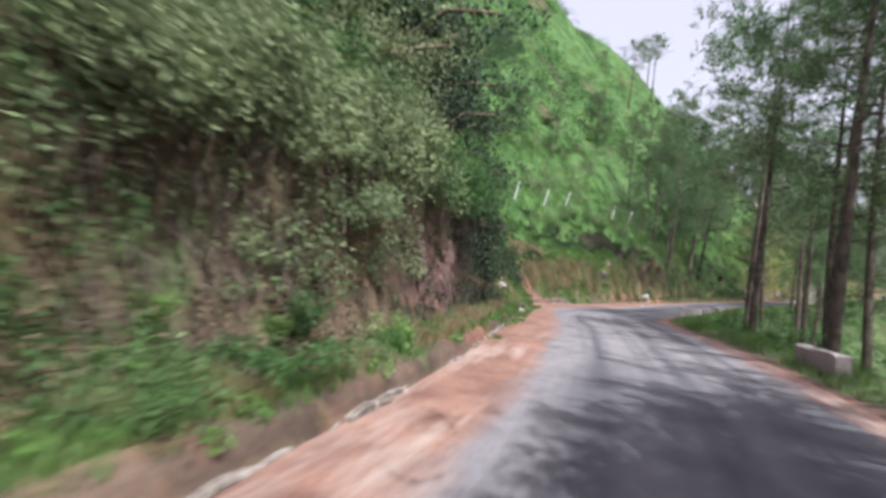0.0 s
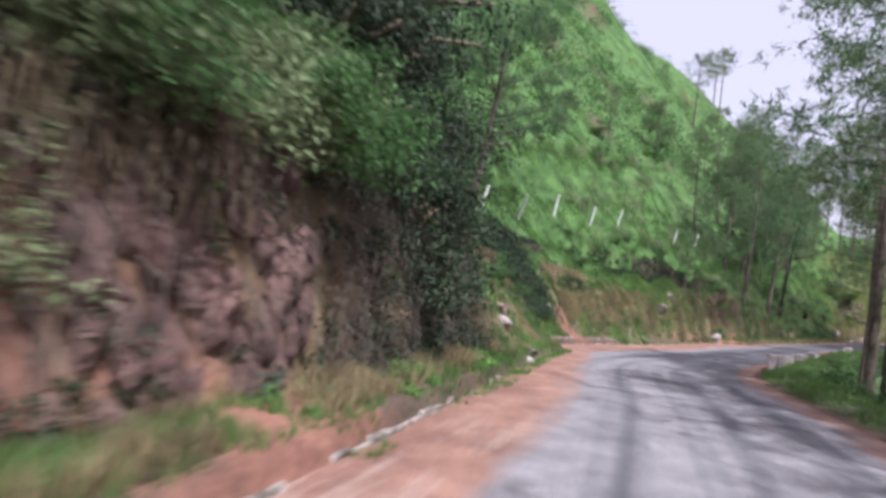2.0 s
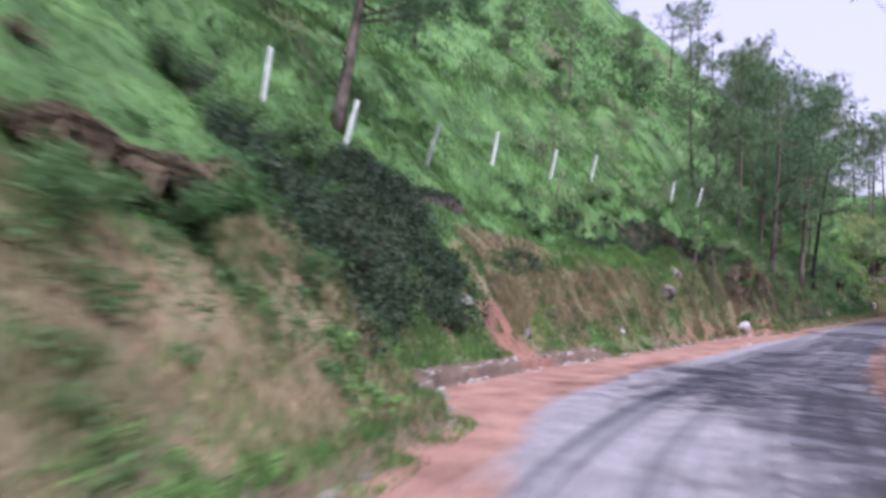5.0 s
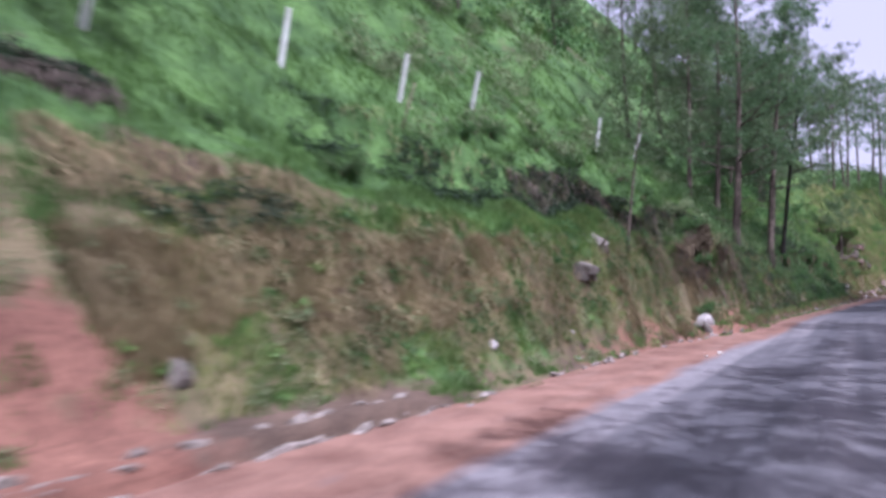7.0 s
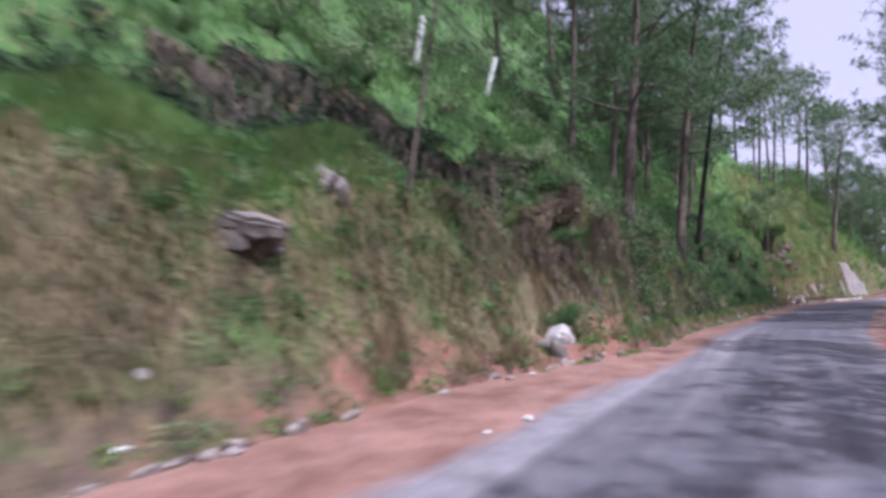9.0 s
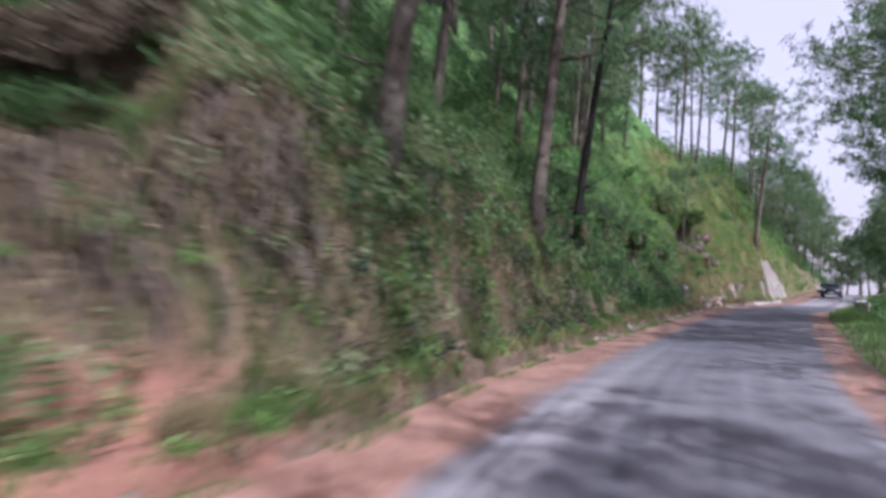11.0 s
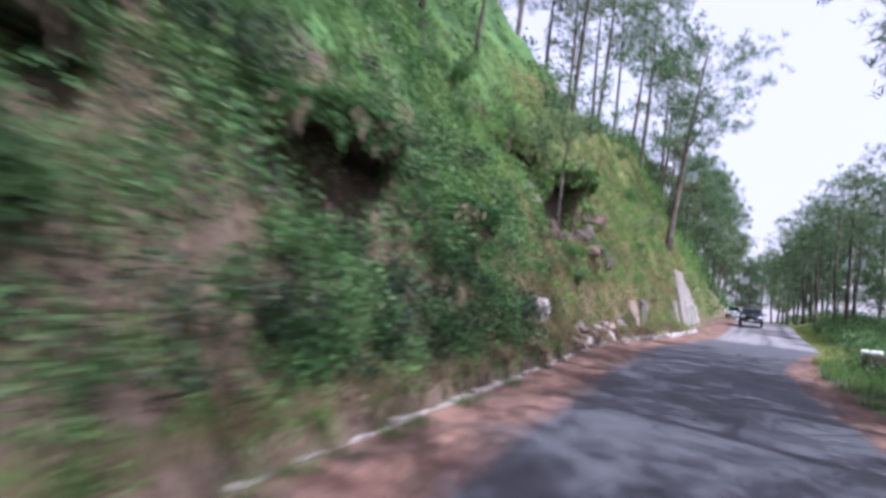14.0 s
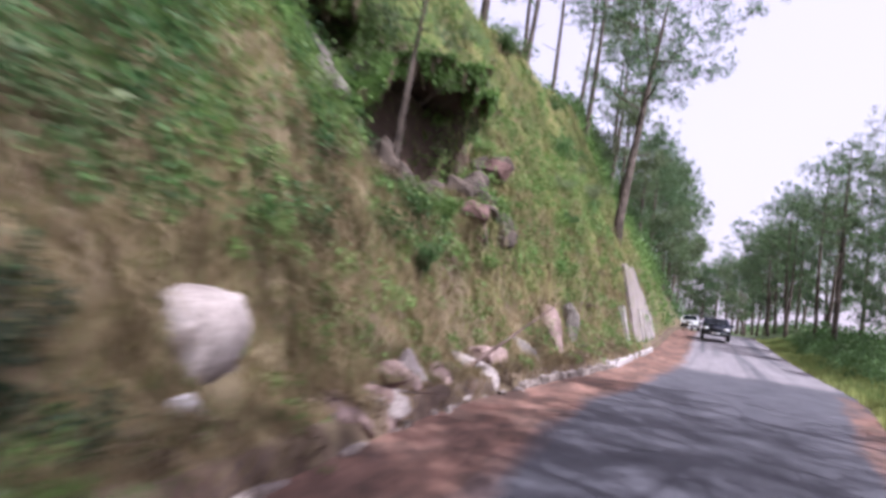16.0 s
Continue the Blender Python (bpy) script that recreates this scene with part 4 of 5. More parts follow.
strands("hanging_roots", 420, on_face(62.3, 66.2, 0.45, 1.3), 0.8, M_BARK, "dark tangled roots hanging over bare red earth", 148, 0.017)
strands("hanging_straw", 1500, on_face(60, 66, 0.6, 1.2), 0.6, M_DRY, "brown dead straw over bare red earth", 84)
strands("hanging_straw", 1100, on_face(66, 96, 0.4, 1.0), 0.4, M_DRY, "dead stalks hanging on the bank", 85)
undergrowth("undergrowth", 460, 170, band(-6, 17.5, 1.7, 4.4), 0.5, 0.05, M_OLIVE, "dusty olive-green scrub overhanging the cut bank", 51)
undergrowth("undergrowth", 340, 150, band(-6, 17, 3.2, 8.0), 0.6, 0.058, M_LEAF, "dense dark green scrub above the cut bank", 52)
undergrowth("undergrowth", 420, 80, band(-8, 34, 7.0, 34.0), 1.4, 0.17, M_LEAF, "thick green scrub covering the upper hillside", 53)
undergrowth("undergrowth", 300, 70, band(-8, 30, 6.0, 34.0), 1.2, 0.15, M_LIME, "bright green scrub covering the upper hillside", 54)
undergrowth("undergrowth", 300, 140, band(32.0, 40.2, 1.2, 4.6, clumped(1.0, -0.2, 59.0)), 0.42, 0.048, M_SHADELEAF, "scrub on the shaded bank, shade put into its leaves", 55)
undergrowth("undergrowth", 300, 90, on_scarp(48.5, 65, -0.35, 0.45), 0.26, 0.046, M_SHADELEAF, "dark scrub along the earth step in the slope", 56)
undergrowth("undergrowth", 24, 80, on_scarp(52, 65, -0.1, 0.7), 0.24, 0.04, M_DRY, "brown dead scrub along the earth step", 133)
strands("hanging_straw", 350, on_scarp(50, 65, 0.15, 0.7), 0.45, M_STRAW, "dead straw hanging over the earth step", 134, 0.012)
strands("hanging_roots", 1400, on_scarp(55, 65, 0.1, 0.6), 0.7, M_BARK, "dark roots hanging over the earth step", 135, 0.014)
undergrowth("undergrowth", 760, 80, band(30, 115, 11, 52, clumped(6.0, -0.1, 3.0)), 1.3, 0.16, M_LEAF, "scattered green scrub on the high slope", 57)
undergrowth("undergrowth", 280, 150, band(63, 77, 0.6, 7.0, clumped(1.6, -0.35, 4.0)), 0.5, 0.052, M_LEAF, "dense green scrub under the pines", 58)
undergrowth("undergrowth", 220, 150, band(77, 97, 0.6, 3.4, clumped(1.6, -0.2, 4.0)), 0.42, 0.05, M_LEAF, "dense green scrub on the shaded bank", 121)
undergrowth("undergrowth", 200, 140, band(78, 98, 4.0, 8.0), 0.5, 0.055, M_LEAF, "green scrub along the top of the shaded bank", 122)
undergrowth("undergrowth", 260, 90, band(63, 97, 0.4, 5.0, clumped(1.2, 0.0, 7.0)), 0.4, 0.05, M_OLIVE, "dusty scrub under the pines", 59)
undergrowth("undergrowth", 300, 90, band(95, 130, 1.2, 8.0, clumped(1.3, -0.1, 2.0)), 0.42, 0.05, M_LIME, "bright green scrub on the rocky bank", 60)
undergrowth("undergrowth", 300, 80, band(100, 190, 6.0, 14.0), 0.9, 0.13, M_LEAF, "green scrub along the top of the bank", 61)
undergrowth("undergrowth", 420, 90, band(-8, 112, 2.0, 10.0, None, -1), 0.8, 0.11, M_LEAF, "dark green scrub falling away into the valley", 62)
undergrowth("undergrowth", 300, 70, band(106, 230, 1.6, 12.0, None, -1), 0.6, 0.10, M_OLIVE, "dusty green scrub beyond the valley verge", 63)
undergrowth("undergrowth", 200, 60, band(140, 260, 0.8, 8.0), 1.2, 0.16, M_LEAF, "green scrub at the far bend", 64)
undergrowth("undergrowth", 260, 60, band(-3, 66, 0.1, 1.4, clumped(0.9, 0.05, 1.0)), 0.14, 0.04, M_LIME, "low green weeds on the roadside ledge", 65)
grass("meadow_grass", 100000, band(26, 68, 1.5, 11, clumped(0.7, -0.6)), 0.11, M_GRASS, "bright green grass covering the open slope", 31, 0.012)
grass("meadow_grass", 40000, band(30, 90, 10, 34), 0.3, M_GRASS, "bright green grass covering the high slope", 32, 0.03)
grass("straw_grass", 60000, band(24, 66, 0.3, 2.0, lambda x, y, s, o: (rumple(x, y, 1.0, 2.0) > -0.2) & (s > 40.5) & (o < straw_top(s)) & ((o > 1.1) | (s > 56)) & ((s < 51) | (rumple(x, y, 0.6, 5.0) > 0.15))), 0.24, M_STRAW, "dry straw grass on the cut bank", 33)
grass("verge_grass", 22000, band(-3, 66, 0.15, 1.3, clumped(0.8, -0.1, 5.0)), 0.14, M_GRASS, "short green grass on the roadside ledge", 34)
grass("straw_grass", 50000, band(-3, 24, 0.3, 2.6, clumped(0.7, 0.0, 3.0)), 0.22, M_STRAW, "dry straw grass on the cut bank", 35)
grass("bank_grass", 70000, band(64, 126, 0.3, 6.0, clumped(1.2, -0.2, 6.0)), 0.17, M_GRASS, "green grass hanging on the road bank", 36, 0.01)
grass("straw_grass", 60000, band(66, 118, 0.2, 3.2, clumped(0.9, -0.1, 7.0)), 0.16, M_STRAW, "yellowed grass on the road bank", 37)
grass("verge_grass", 50000, band(-4, 150, 0.0, 2.2, clumped(0.9, -0.3, 8.0), -1), 0.2, M_GRASS, "green grass along the valley verge", 38, 0.01)
grass("bank_grass", 70000, band(34, 63, 0.2, 2.8, lambda x, y, s, o: (rumple(x, y, 1.1, 11.0) > -0.15) & ((s < 52) | (o > 1.1))), 0.12, M_GRASS, "green grass on the lower open bank", 39, 0.01)
grass("slope_grass", 46000, band(94, 126, 0.8, 7.0), 0.17, M_GOLD, "long grass hanging on the last bank", 40, 0.012)
undergrowth("undergrowth", 420, 70, band(40, 150, 14, 60), 1.0, 0.15, M_LIME, "bright scrub dotted over the high slope", 90)
undergrowth("undergrowth", 90, 60, on_face(57, 67, 0.2, 1.3), 0.24, 0.036, M_STRAW, "pale dead scrub on the red bank", 91)
grass("bank_grass", 9000, band(52, 67, 0.9, 1.8, clumped(0.9, -0.1, 13.0)), 0.18, M_STRAW, "long pale grass on the red bank", 92)
undergrowth("undergrowth", 230, 130, band(3.5, 16.5, 1.1, 1.7, clumped(0.8, -0.3, 15.0)), 0.42, 0.046, M_OLIVE, "dusty green branches overhanging the hollow cut", 93, 0.45, True)
undergrowth("undergrowth", 420, 150, band(16.5, 25, 2.2, 8.0), 0.6, 0.055, M_SHADELEAF, "scrub crowning the shaded bank, leaves darkened for shade", 132)
undergrowth("undergrowth", 260, 120, band(-6, 13, 2.4, 7.0), 0.6, 0.055, M_LIME, "bright green scrub above the cut bank", 94)
undergrowth("undergrowth", 300, 60, band(58, 118, 0.05, 0.7, clumped(0.8, -0.1, 3.0)), 0.15, 0.032, M_DRY, "brown leaf litter at the foot of the bank", 95)
undergrowth("undergrowth", 220, 60, band(60, 118, 0.1, 0.9, clumped(0.8, 0.1, 12.0)), 0.16, 0.034, M_LIME, "low green weeds at the foot of the bank", 96)
grass("verge_grass", 12000, band(20, 36, -0.4, 0.4, clumped(0.8, -0.5, 39.0)), 0.1, M_GRASS, "short green grass spreading over the road edge", 153)
grass("verge_grass", 16000, band(14, 98, -0.28, 0.2, clumped(0.7, 0.1, 14.0)), 0.09, M_GRASS, "short green grass along the dirt edge", 97)
grass("straw_grass", 30000, band(64, 118, 0.0, 0.9, clumped(0.8, -0.3, 10.0)), 0.14, M_STRAW, "dry grass at the foot of the bank", 98)
undergrowth("undergrowth", 34, 110, band(42.5, 45.2, 2.0, 2.7), 0.26, 0.042, M_SHADELEAF, "shade-dark leaves filling the hollow under dead straw", 150)
grass("straw_grass", 16000, band(65, 76.5, 0.1, 1.6, clumped(0.9, -0.3, 41.0)), 0.17, M_STRAW, "sunny dry grass low on the bank", 155)
undergrowth("undergrowth", 70, 90, band(66, 76, 0.2, 1.3, clumped(0.9, 0.0, 42.0)), 0.22, 0.038, M_LIME, "sunny green weeds low on the bank", 156)
strands("hanging_straw", 900, band(42, 44.4, 2.6, 3.4), 0.6, M_STRAW, "dead straw hanging over a dark hollow", 99)
undergrowth("undergrowth", 160, 120, on_face(-4, 4.5, 0.0, 1.2), 0.28, 0.042, M_LEAF, "green scrub hanging on the cut bank", 110)
undergrowth("undergrowth", 230, 140, band(77.5, 95, 0.5, 3.6, clumped(1.1, 0.05, 16.0)), 0.42, 0.048, M_LEAF, "green shrubs massed on the bank", 111, 0.7)
grass("bank_grass", 30000, band(64, 80, 0.1, 1.4, clumped(0.8, -0.2, 17.0)), 0.2, M_GRASS, "sunny green grass low on the bank", 112)
grass("straw_grass", 26000, band(94, 104, 0.3, 2.4, clumped(0.8, -0.3, 18.0)), 0.2, M_STRAW, "orange dry grass round the boulder", 113)
undergrowth("undergrowth", 150, 120, band(93, 101.5, 1.5, 4.6, clumped(1.0, -0.15, 37.0)), 0.34, 0.042, M_LEAF, "fresh green leafy growth above the boulder", 151)
undergrowth("undergrowth", 150, 120, band(94, 103, 1.6, 4.6, clumped(1.0, 0.0, 38.0)), 0.32, 0.04, M_LIME, "bright green leafy growth above the boulder", 152)
undergrowth("undergrowth", 90, 130, band(101.0, 104.6, 3.3, 3.9), 0.35, 0.045, M_LIME, "growth overhanging the rock hollow", 114, 0.2)
grass("meadow_grass", 22000, band(48, 64, 1.5, 4.0, lambda x, y, s, o: (o > straw_top(s)) & (o < scarp(s))), 0.18, M_GRASS, "bright green grass on the middle of the bank", 115)
undergrowth("undergrowth", 420, 100, band(98, 140, 0.8, 5.0, clumped(1.5, -0.3, 19.0), -1), 0.5, 0.06, M_LEAF, "leafy bushes along the valley verge", 116, 0.6)
grass("straw_grass", 9000, band(95, 98.5, 0.2, 1.6), 0.14, M_STRAW, "short orange grass under the boulder", 117)


def lip_profile(row, s):
    """Offset of the tip and height of the top of an overhanging lip."""
    s0, s1, o, out, thick, seed = row
    f = np.clip((s - s0) / (s1 - s0), 0, 1)
    reach = out * (0.15 + 0.85 * np.sin(np.pi * f) ** 0.7) * (1 + 0.22 * np.sin(s * 5.3 + seed) + 0.12 * np.sin(s * 11.7 + seed))
    return reach, height(s, cut(s, 1) + o + 0.3) + 0.06 * np.sin(s * 3.1 + seed) - 0.06


def turf_lip(row):
    """An overhanging lip of soil and roots above a hollow."""
    s0, s1, o, out, thick, seed = row
    n = int(9 * (s1 - s0)) + 6
    verts, faces = [], []
    for i in range(n):
        s = s0 + (s1 - s0) * i / (n - 1)
        reach, z = (float(v) for v in lip_profile(row, np.array(s)))
        k = float(cut(s, 1))
        ring = [(0.5, 0.1), (0.1, 0.04), (-reach * 0.6, -0.10), (-reach, -0.30 * thick), (-reach * 0.9, -0.5 * thick), (-reach * 0.6, -0.7 * thick), (-reach * 0.2, -1.1 * thick), (0.5, -1.5 * thick)]
        for q, h in ring:
            x, y = at(s, k + o + q)
            verts.append((float(x), float(y), z + h + 0.03 * noise.noise(Vector((s * 3, q * 4, h * 5 + seed)))))
    for i in range(n - 1):
        for j in range(8):
            p, q = 8 * i + j, 8 * i + (j + 1) % 8
            faces.append((p, q, q + 8, p + 8))
    faces += [tuple(range(8))[::-1], tuple(8 * (n - 1) + j for j in range(8))]
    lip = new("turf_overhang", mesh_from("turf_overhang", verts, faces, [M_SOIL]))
    return tagged(lip, "overhanging lip of soil and roots above a dark hollow", "earth bank", "turf overhangs")


def lip_growth(row, green, straw):
    """Leaves and grass over the top of a lip, and stalks falling from its rim."""
    s0, s1, o, out, thick, seed = row
    rng = np.random.default_rng(900 + seed)
    n = int(2600 * (s1 - s0))
    s = rng.uniform(s0 - 0.1, s1 + 0.1, n)
    reach, z = lip_profile(row, s)
    q = -reach * rng.uniform(-0.5, 1.12, n)
    x, y = at(s, cut(s, 1) + o + q)
    lump = 0.5 + 0.5 * rumple(x, y, 0.35, seed)
    c = np.stack([x, y, z - 0.06 - 0.16 * np.clip(-q / out, 0, 1) * thick + rng.uniform(-0.06, 0.22, n) * lump], -1)
    d = unit(rng.normal(0, 1, (n, 3)) + np.array([0, 0, -0.2]))
    size = 0.042 * rng.uniform(0.6, 1.35, (n, 1))
    w = unit(np.cross(d, rng.normal(0, 1, (n, 3)))) * size * 0.42
    m = int(2600 * (s1 - s0) * (0.6 + out))
    s = rng.uniform(s0 - 0.15, s1 + 0.15, m)
    reach, z = lip_profile(row, s)
    x, y = at(s, cut(s, 1) + o - reach * rng.uniform(0.7, 1.0, m) - 0.12 * rng.random(m))
    fall = rng.random(m) ** 1.6 * (0.35 + 0.35 * rumple(x, y, 0.3, seed)) * (0.6 + 0.6 * out)
    c = np.concatenate([c, np.stack([x, y, z - 0.02 - np.clip(fall, 0, 1)], -1)])
    e = unit(rng.normal(0, 1, (m, 3)) + np.array([0, 0, -0.8]))
    size2 = 0.042 * rng.uniform(0.6, 1.35, (m, 1))
    d, size = np.concatenate([d, e]), np.concatenate([size, size2])
    w = np.concatenate([w, unit(np.cross(e, rng.normal(0, 1, (m, 3)))) * size2 * 0.42])
    tagged(new("undergrowth", blades(c, d * size, w, "undergrowth", green)), "low growth over the rim of a hollow", "undergrowth", kind="stuff")
    n = int((420 if straw is M_STRAW else 35) * (s1 - s0))
    s = rng.uniform(s0, s1, n)
    reach, z = lip_profile(row, s)
    k = cut(s, 1) + o
    q = -reach * rng.uniform(0.55, 1.05, n)
    h = (0.22 + 0.55 * rng.random(n) ** 2) * (0.6 + 0.6 * thick)
    push = rng.uniform(0.02, 0.2, n)
    drift = rng.normal(0, 0.08, n)
    v = np.zeros((n, 4, 3))
    for i, (ds, dq, dz) in enumerate(((-0.005, 0.12, 0.04), (0.005, 0.12, 0.04), (0.005 + drift * 0.3, -push, -h * 0.25), (drift, -push * 0.8, -h))):
        px, py = at(s + ds, k + q + dq)
        v[:, i] = np.stack([px, py, z - 0.06 + dz], -1)
    me = mesh_from("hanging_straw", v.reshape(-1, 3), np.arange(4 * n).reshape(n, 4).tolist(), [straw])
    tagged(new("hanging_straw", me), "dead stalks hanging over a dark hollow", "dry growth", kind="stuff")


LIPS = [(100.6, 105.6, 3.25, 1.05, 0.4, 1), (98.6, 101.2, 3.6, 0.7, 0.3, 2),
        (85.7, 89.0, 1.9, 0.7, 0.3, 6), (91.6, 93.2, 1.85, 0.6, 0.3, 7), (63.0, 65.0, 1.95, 0.6, 0.3, 8), (28.6, 31.4, 3.0, 0.5, 0.35, 12), (77.0, 79.6, 1.35, 0.45, 0.25, 9), (82.1, 83.9, 1.85, 0.5, 0.25, 10)]
for row in LIPS:
    turf_lip(row)
    if row[0] > 95:
        lip_growth(row, M_LIME, M_DRY)
    elif row[0] > 70:
        lip_growth(row, M_LEAF, M_DRY)
    else:
        lip_growth(row, M_DRY, M_DRY)
grass("verge_grass", 14000, band(23.5, 34, 0.1, 3.4, clumped(0.7, -0.1, 21.0)), 0.14, M_GRASS, "green grass on the open cone of soil", 118)
grass("straw_grass", 14000, band(23.5, 34, 0.1, 2.6, clumped(0.7, -0.1, 22.0)), 0.16, M_STRAW, "dry grass on the open cone of soil", 119)
undergrowth("undergrowth", 120, 90, band(24, 34, 0.6, 4.0, clumped(0.9, 0.0, 23.0)), 0.22, 0.04, M_LEAF, "low scrub on the open cone of soil", 120)
undergrowth("undergrowth", 170, 130, band(78, 96, 1.8, 5.0, clumped(1.3, 0.05, 24.0)), 0.4, 0.048, M_LIME, "bright green scrub among the dark shrubs", 123)
grass("bank_grass", 14000, band(51, 62, 1.1, 2.2), 0.12, M_GRASS, "green grass low on the open bank", 124)
undergrowth("undergrowth", 46, 120, band(56, 63, 2.9, 3.7), 0.3, 0.045, M_SHADELEAF, "dark scrub along a step in the bank", 125)
undergrowth("undergrowth", 260, 110, band(97, 118, 1.4, 5.5, clumped(1.0, 0.0, 26.0)), 0.3, 0.042, M_LIME, "sunny green scrub on the last bank", 126)
grass("slope_grass", 30000, band(94, 122, 0.5, 2.2, clumped(0.9, -0.2, 27.0)), 0.16, M_STRAW, "yellow dry grass on the last bank", 127)
undergrowth("undergrowth", 60, 120, band(12, 16.5, 0.5, 1.2), 0.36, 0.044, M_LEAF, "green branches hanging out over the hollow cut", 128, 0.45, True)
undergrowth("undergrowth", 50, 110, on_face(10, 17, 0.0, 0.9), 0.22, 0.04, M_SHADELEAF, "scrub in the cut, its shade put into the leaf colour", 129)
undergrowth("undergrowth", 170, 120, on_face(5.5, 12, 0.35, 1.3), 0.3, 0.04, M_OLIVE, "dusty green growth draped down the cut face", 154)
undergrowth("undergrowth", 150, 100, on_face(-2, 10.5, -0.3, 0.9), 0.24, 0.038, M_OLIVE, "dusty weeds growing on the cut face", 140)
undergrowth("undergrowth", 120, 90, on_face(0, 12, -0.2, 1.0), 0.24, 0.036, M_DRY, "dead brown weeds on the cut face", 141)
grass("verge_grass", 15000, band(-2, 14, 0.4, 1.5, clumped(0.9, -0.1, 28.0)), 0.13, M_GRASS, "bright green grass on the roadside ledge", 142, 0.01)
strands("hanging_straw", 5200, band(43, 62, 0.7, 3.6, lambda x, y, s, o: (rumple(x, y, 1.1, 31.0) > -0.05) & (o < straw_top(s))), 0.5, M_STRAW, "long dead straw hanging down the bank", 143, 0.0075)
strands("hanging_grass", 10000, band(103, 120, 1.2, 6.5, clumped(1.2, -0.35, 36.0)), 0.6, M_GOLD, "long yellow-green grass hanging down the last bank", 144, 0.009)
strands("hanging_grass", 2400, band(94, 108, 0.5, 2.0, clumped(0.9, -0.2, 33.0)), 0.4, M_STRAW, "long orange straw hanging round the boulder", 145, 0.007)
grass("meadow_grass", 42000, band(36, 68, 2.2, 12, clumped(1.3, -0.2, 29.0)), 0.26, M_GRASS, "longer tufts of green grass on the open slope", 146, 0.014)
grass("bank_grass", 26000, band(43, 52, 0.7, 2.2), 0.12, M_GRASS, "green grass among the straw of the bank", 131)

strands("hanging_grass", 7000, band(104, 130, 0.6, 6.5, clumped(1.4, -0.1, 51.0)), 0.6, M_STRAW, "long orange straw hanging down the last bank", 160, 0.01)
strands("hanging_grass", 9000, band(118, 150, 0.4, 7.0, clumped(1.3, -0.4, 52.0)), 0.8, M_GOLD, "yellow-green grass hanging beyond the retaining wall", 161, 0.016)
undergrowth("undergrowth", 330, 90, band(124, 150, 0.6, 7.0, clumped(1.3, -0.3, 53.0)), 0.5, 0.07, M_LIME, "bright scrub beyond the retaining wall", 162)
undergrowth("undergrowth", 240, 90, band(128, 165, 2.0, 8.0), 0.9, 0.11, M_LEAF, "dense green scrub above the far bank", 163)
undergrowth("undergrowth", 260, 80, band(126, 240, 2.4, 10.0, None, -1), 1.1, 0.13, M_LEAF, "green scrub between the far pines", 164)
undergrowth("undergrowth", 170, 140, band(34.5, 39.6, 1.2, 3.6, clumped(0.9, -0.25, 58.0)), 0.4, 0.048, M_SHADELEAF, "shrubs massed beside the red earth, leaves darkened for shade", 165)
grass("verge_grass", 20000, band(104, 150, -0.3, 1.2, clumped(0.9, -0.3, 54.0), -1), 0.2, M_GOLD, "yellow-green grass along the far verge", 166, 0.014)
strands("hanging_straw", 1100, band(41.6, 46, 2.5, 3.5, clumped(0.8, -0.2, 55.0)), 0.6, M_STRAW, "dead straw drooping over the step in the bank", 167, 0.011)

grass("bank_grass", 26000, band(42.5, 60, 0.6, 2.8, clumped(0.9, -0.3, 56.0)), 0.16, M_GOLD, "yellow-green grass among the straw of the bank", 168)
strands("hanging_roots", 900, band(40.2, 43.4, 4.2, 4.8), 0.55, M_BARK, "dark roots hanging over a step high on the slope", 169, 0.014)
undergrowth("undergrowth", 120, 140, band(38.4, 40.2, 3.4, 5.4), 0.5, 0.05, M_SHADELEAF, "shrub standing on the open slope, leaves darkened for shade", 170)
undergrowth("undergrowth", 46, 120, band(40.2, 43.2, 4.1, 4.6), 0.22, 0.045, M_SHADELEAF, "dark scrub along a step high on the slope", 171)
undergrowth("undergrowth", 110, 120, band(52, 66, 5.0, 11.0, clumped(0.9, 0.25, 57.0)), 0.6, 0.07, M_OLIVE, "small grey-green shrubs dotted over the slope", 172)
grass("bank_grass", 16000, band(33, 40.5, 0.6, 5.5, clumped(0.9, -0.2, 60.0)), 0.22, M_GRASS, "green grass between the dark shrubs", 173, 0.012)

# ---- stones, posts and masonry ----
def boulder(s, u, size, seed, mat, label, turn=0.0, sink=0.25, tilt=(0.0, 0.0), angular=0.5, name="boulder"):
    r = rock(name, seed, size, mat, angular)
    tagged(r, label, "rock")
    return stand(r, s, u, road_turn(s) + turn, 1.0, size[2] * 0.1, tilt)


boulder(5.3, 3.2, (0.36, 0.32, 0.34), 301, M_PALE, "pale weathered rock lying on the grassy ledge")
boulder(26.5, 3.55, (0.40, 0.30, 0.20), 302, M_PALE, "flat pale rock slab jutting from the bank", 0.4, 0.2, (0.1, 0.2), 0.8)
boulder(27.0, 3.75, (0.46, 0.34, 0.24), 321, M_PINKROCK, "pinkish slab leaning on the pale rock", 0.2, 0.1, (0.1, -0.15), 0.8)
boulder(25.6, 2.55, (0.26, 0.20, 0.15), 304, M_PALE, "small pale stone at the road edge")
boulder(26.3, 2.65, (0.34, 0.22, 0.14), 305, M_STONE, "grey stone at the road edge")
boulder(39.5, 6.85, (0.42, 0.72, 0.11), 306, M_STONE, "long grey slab tilted on the red earth", -0.25, 0.1, (0.0, 0.55), 0.5)
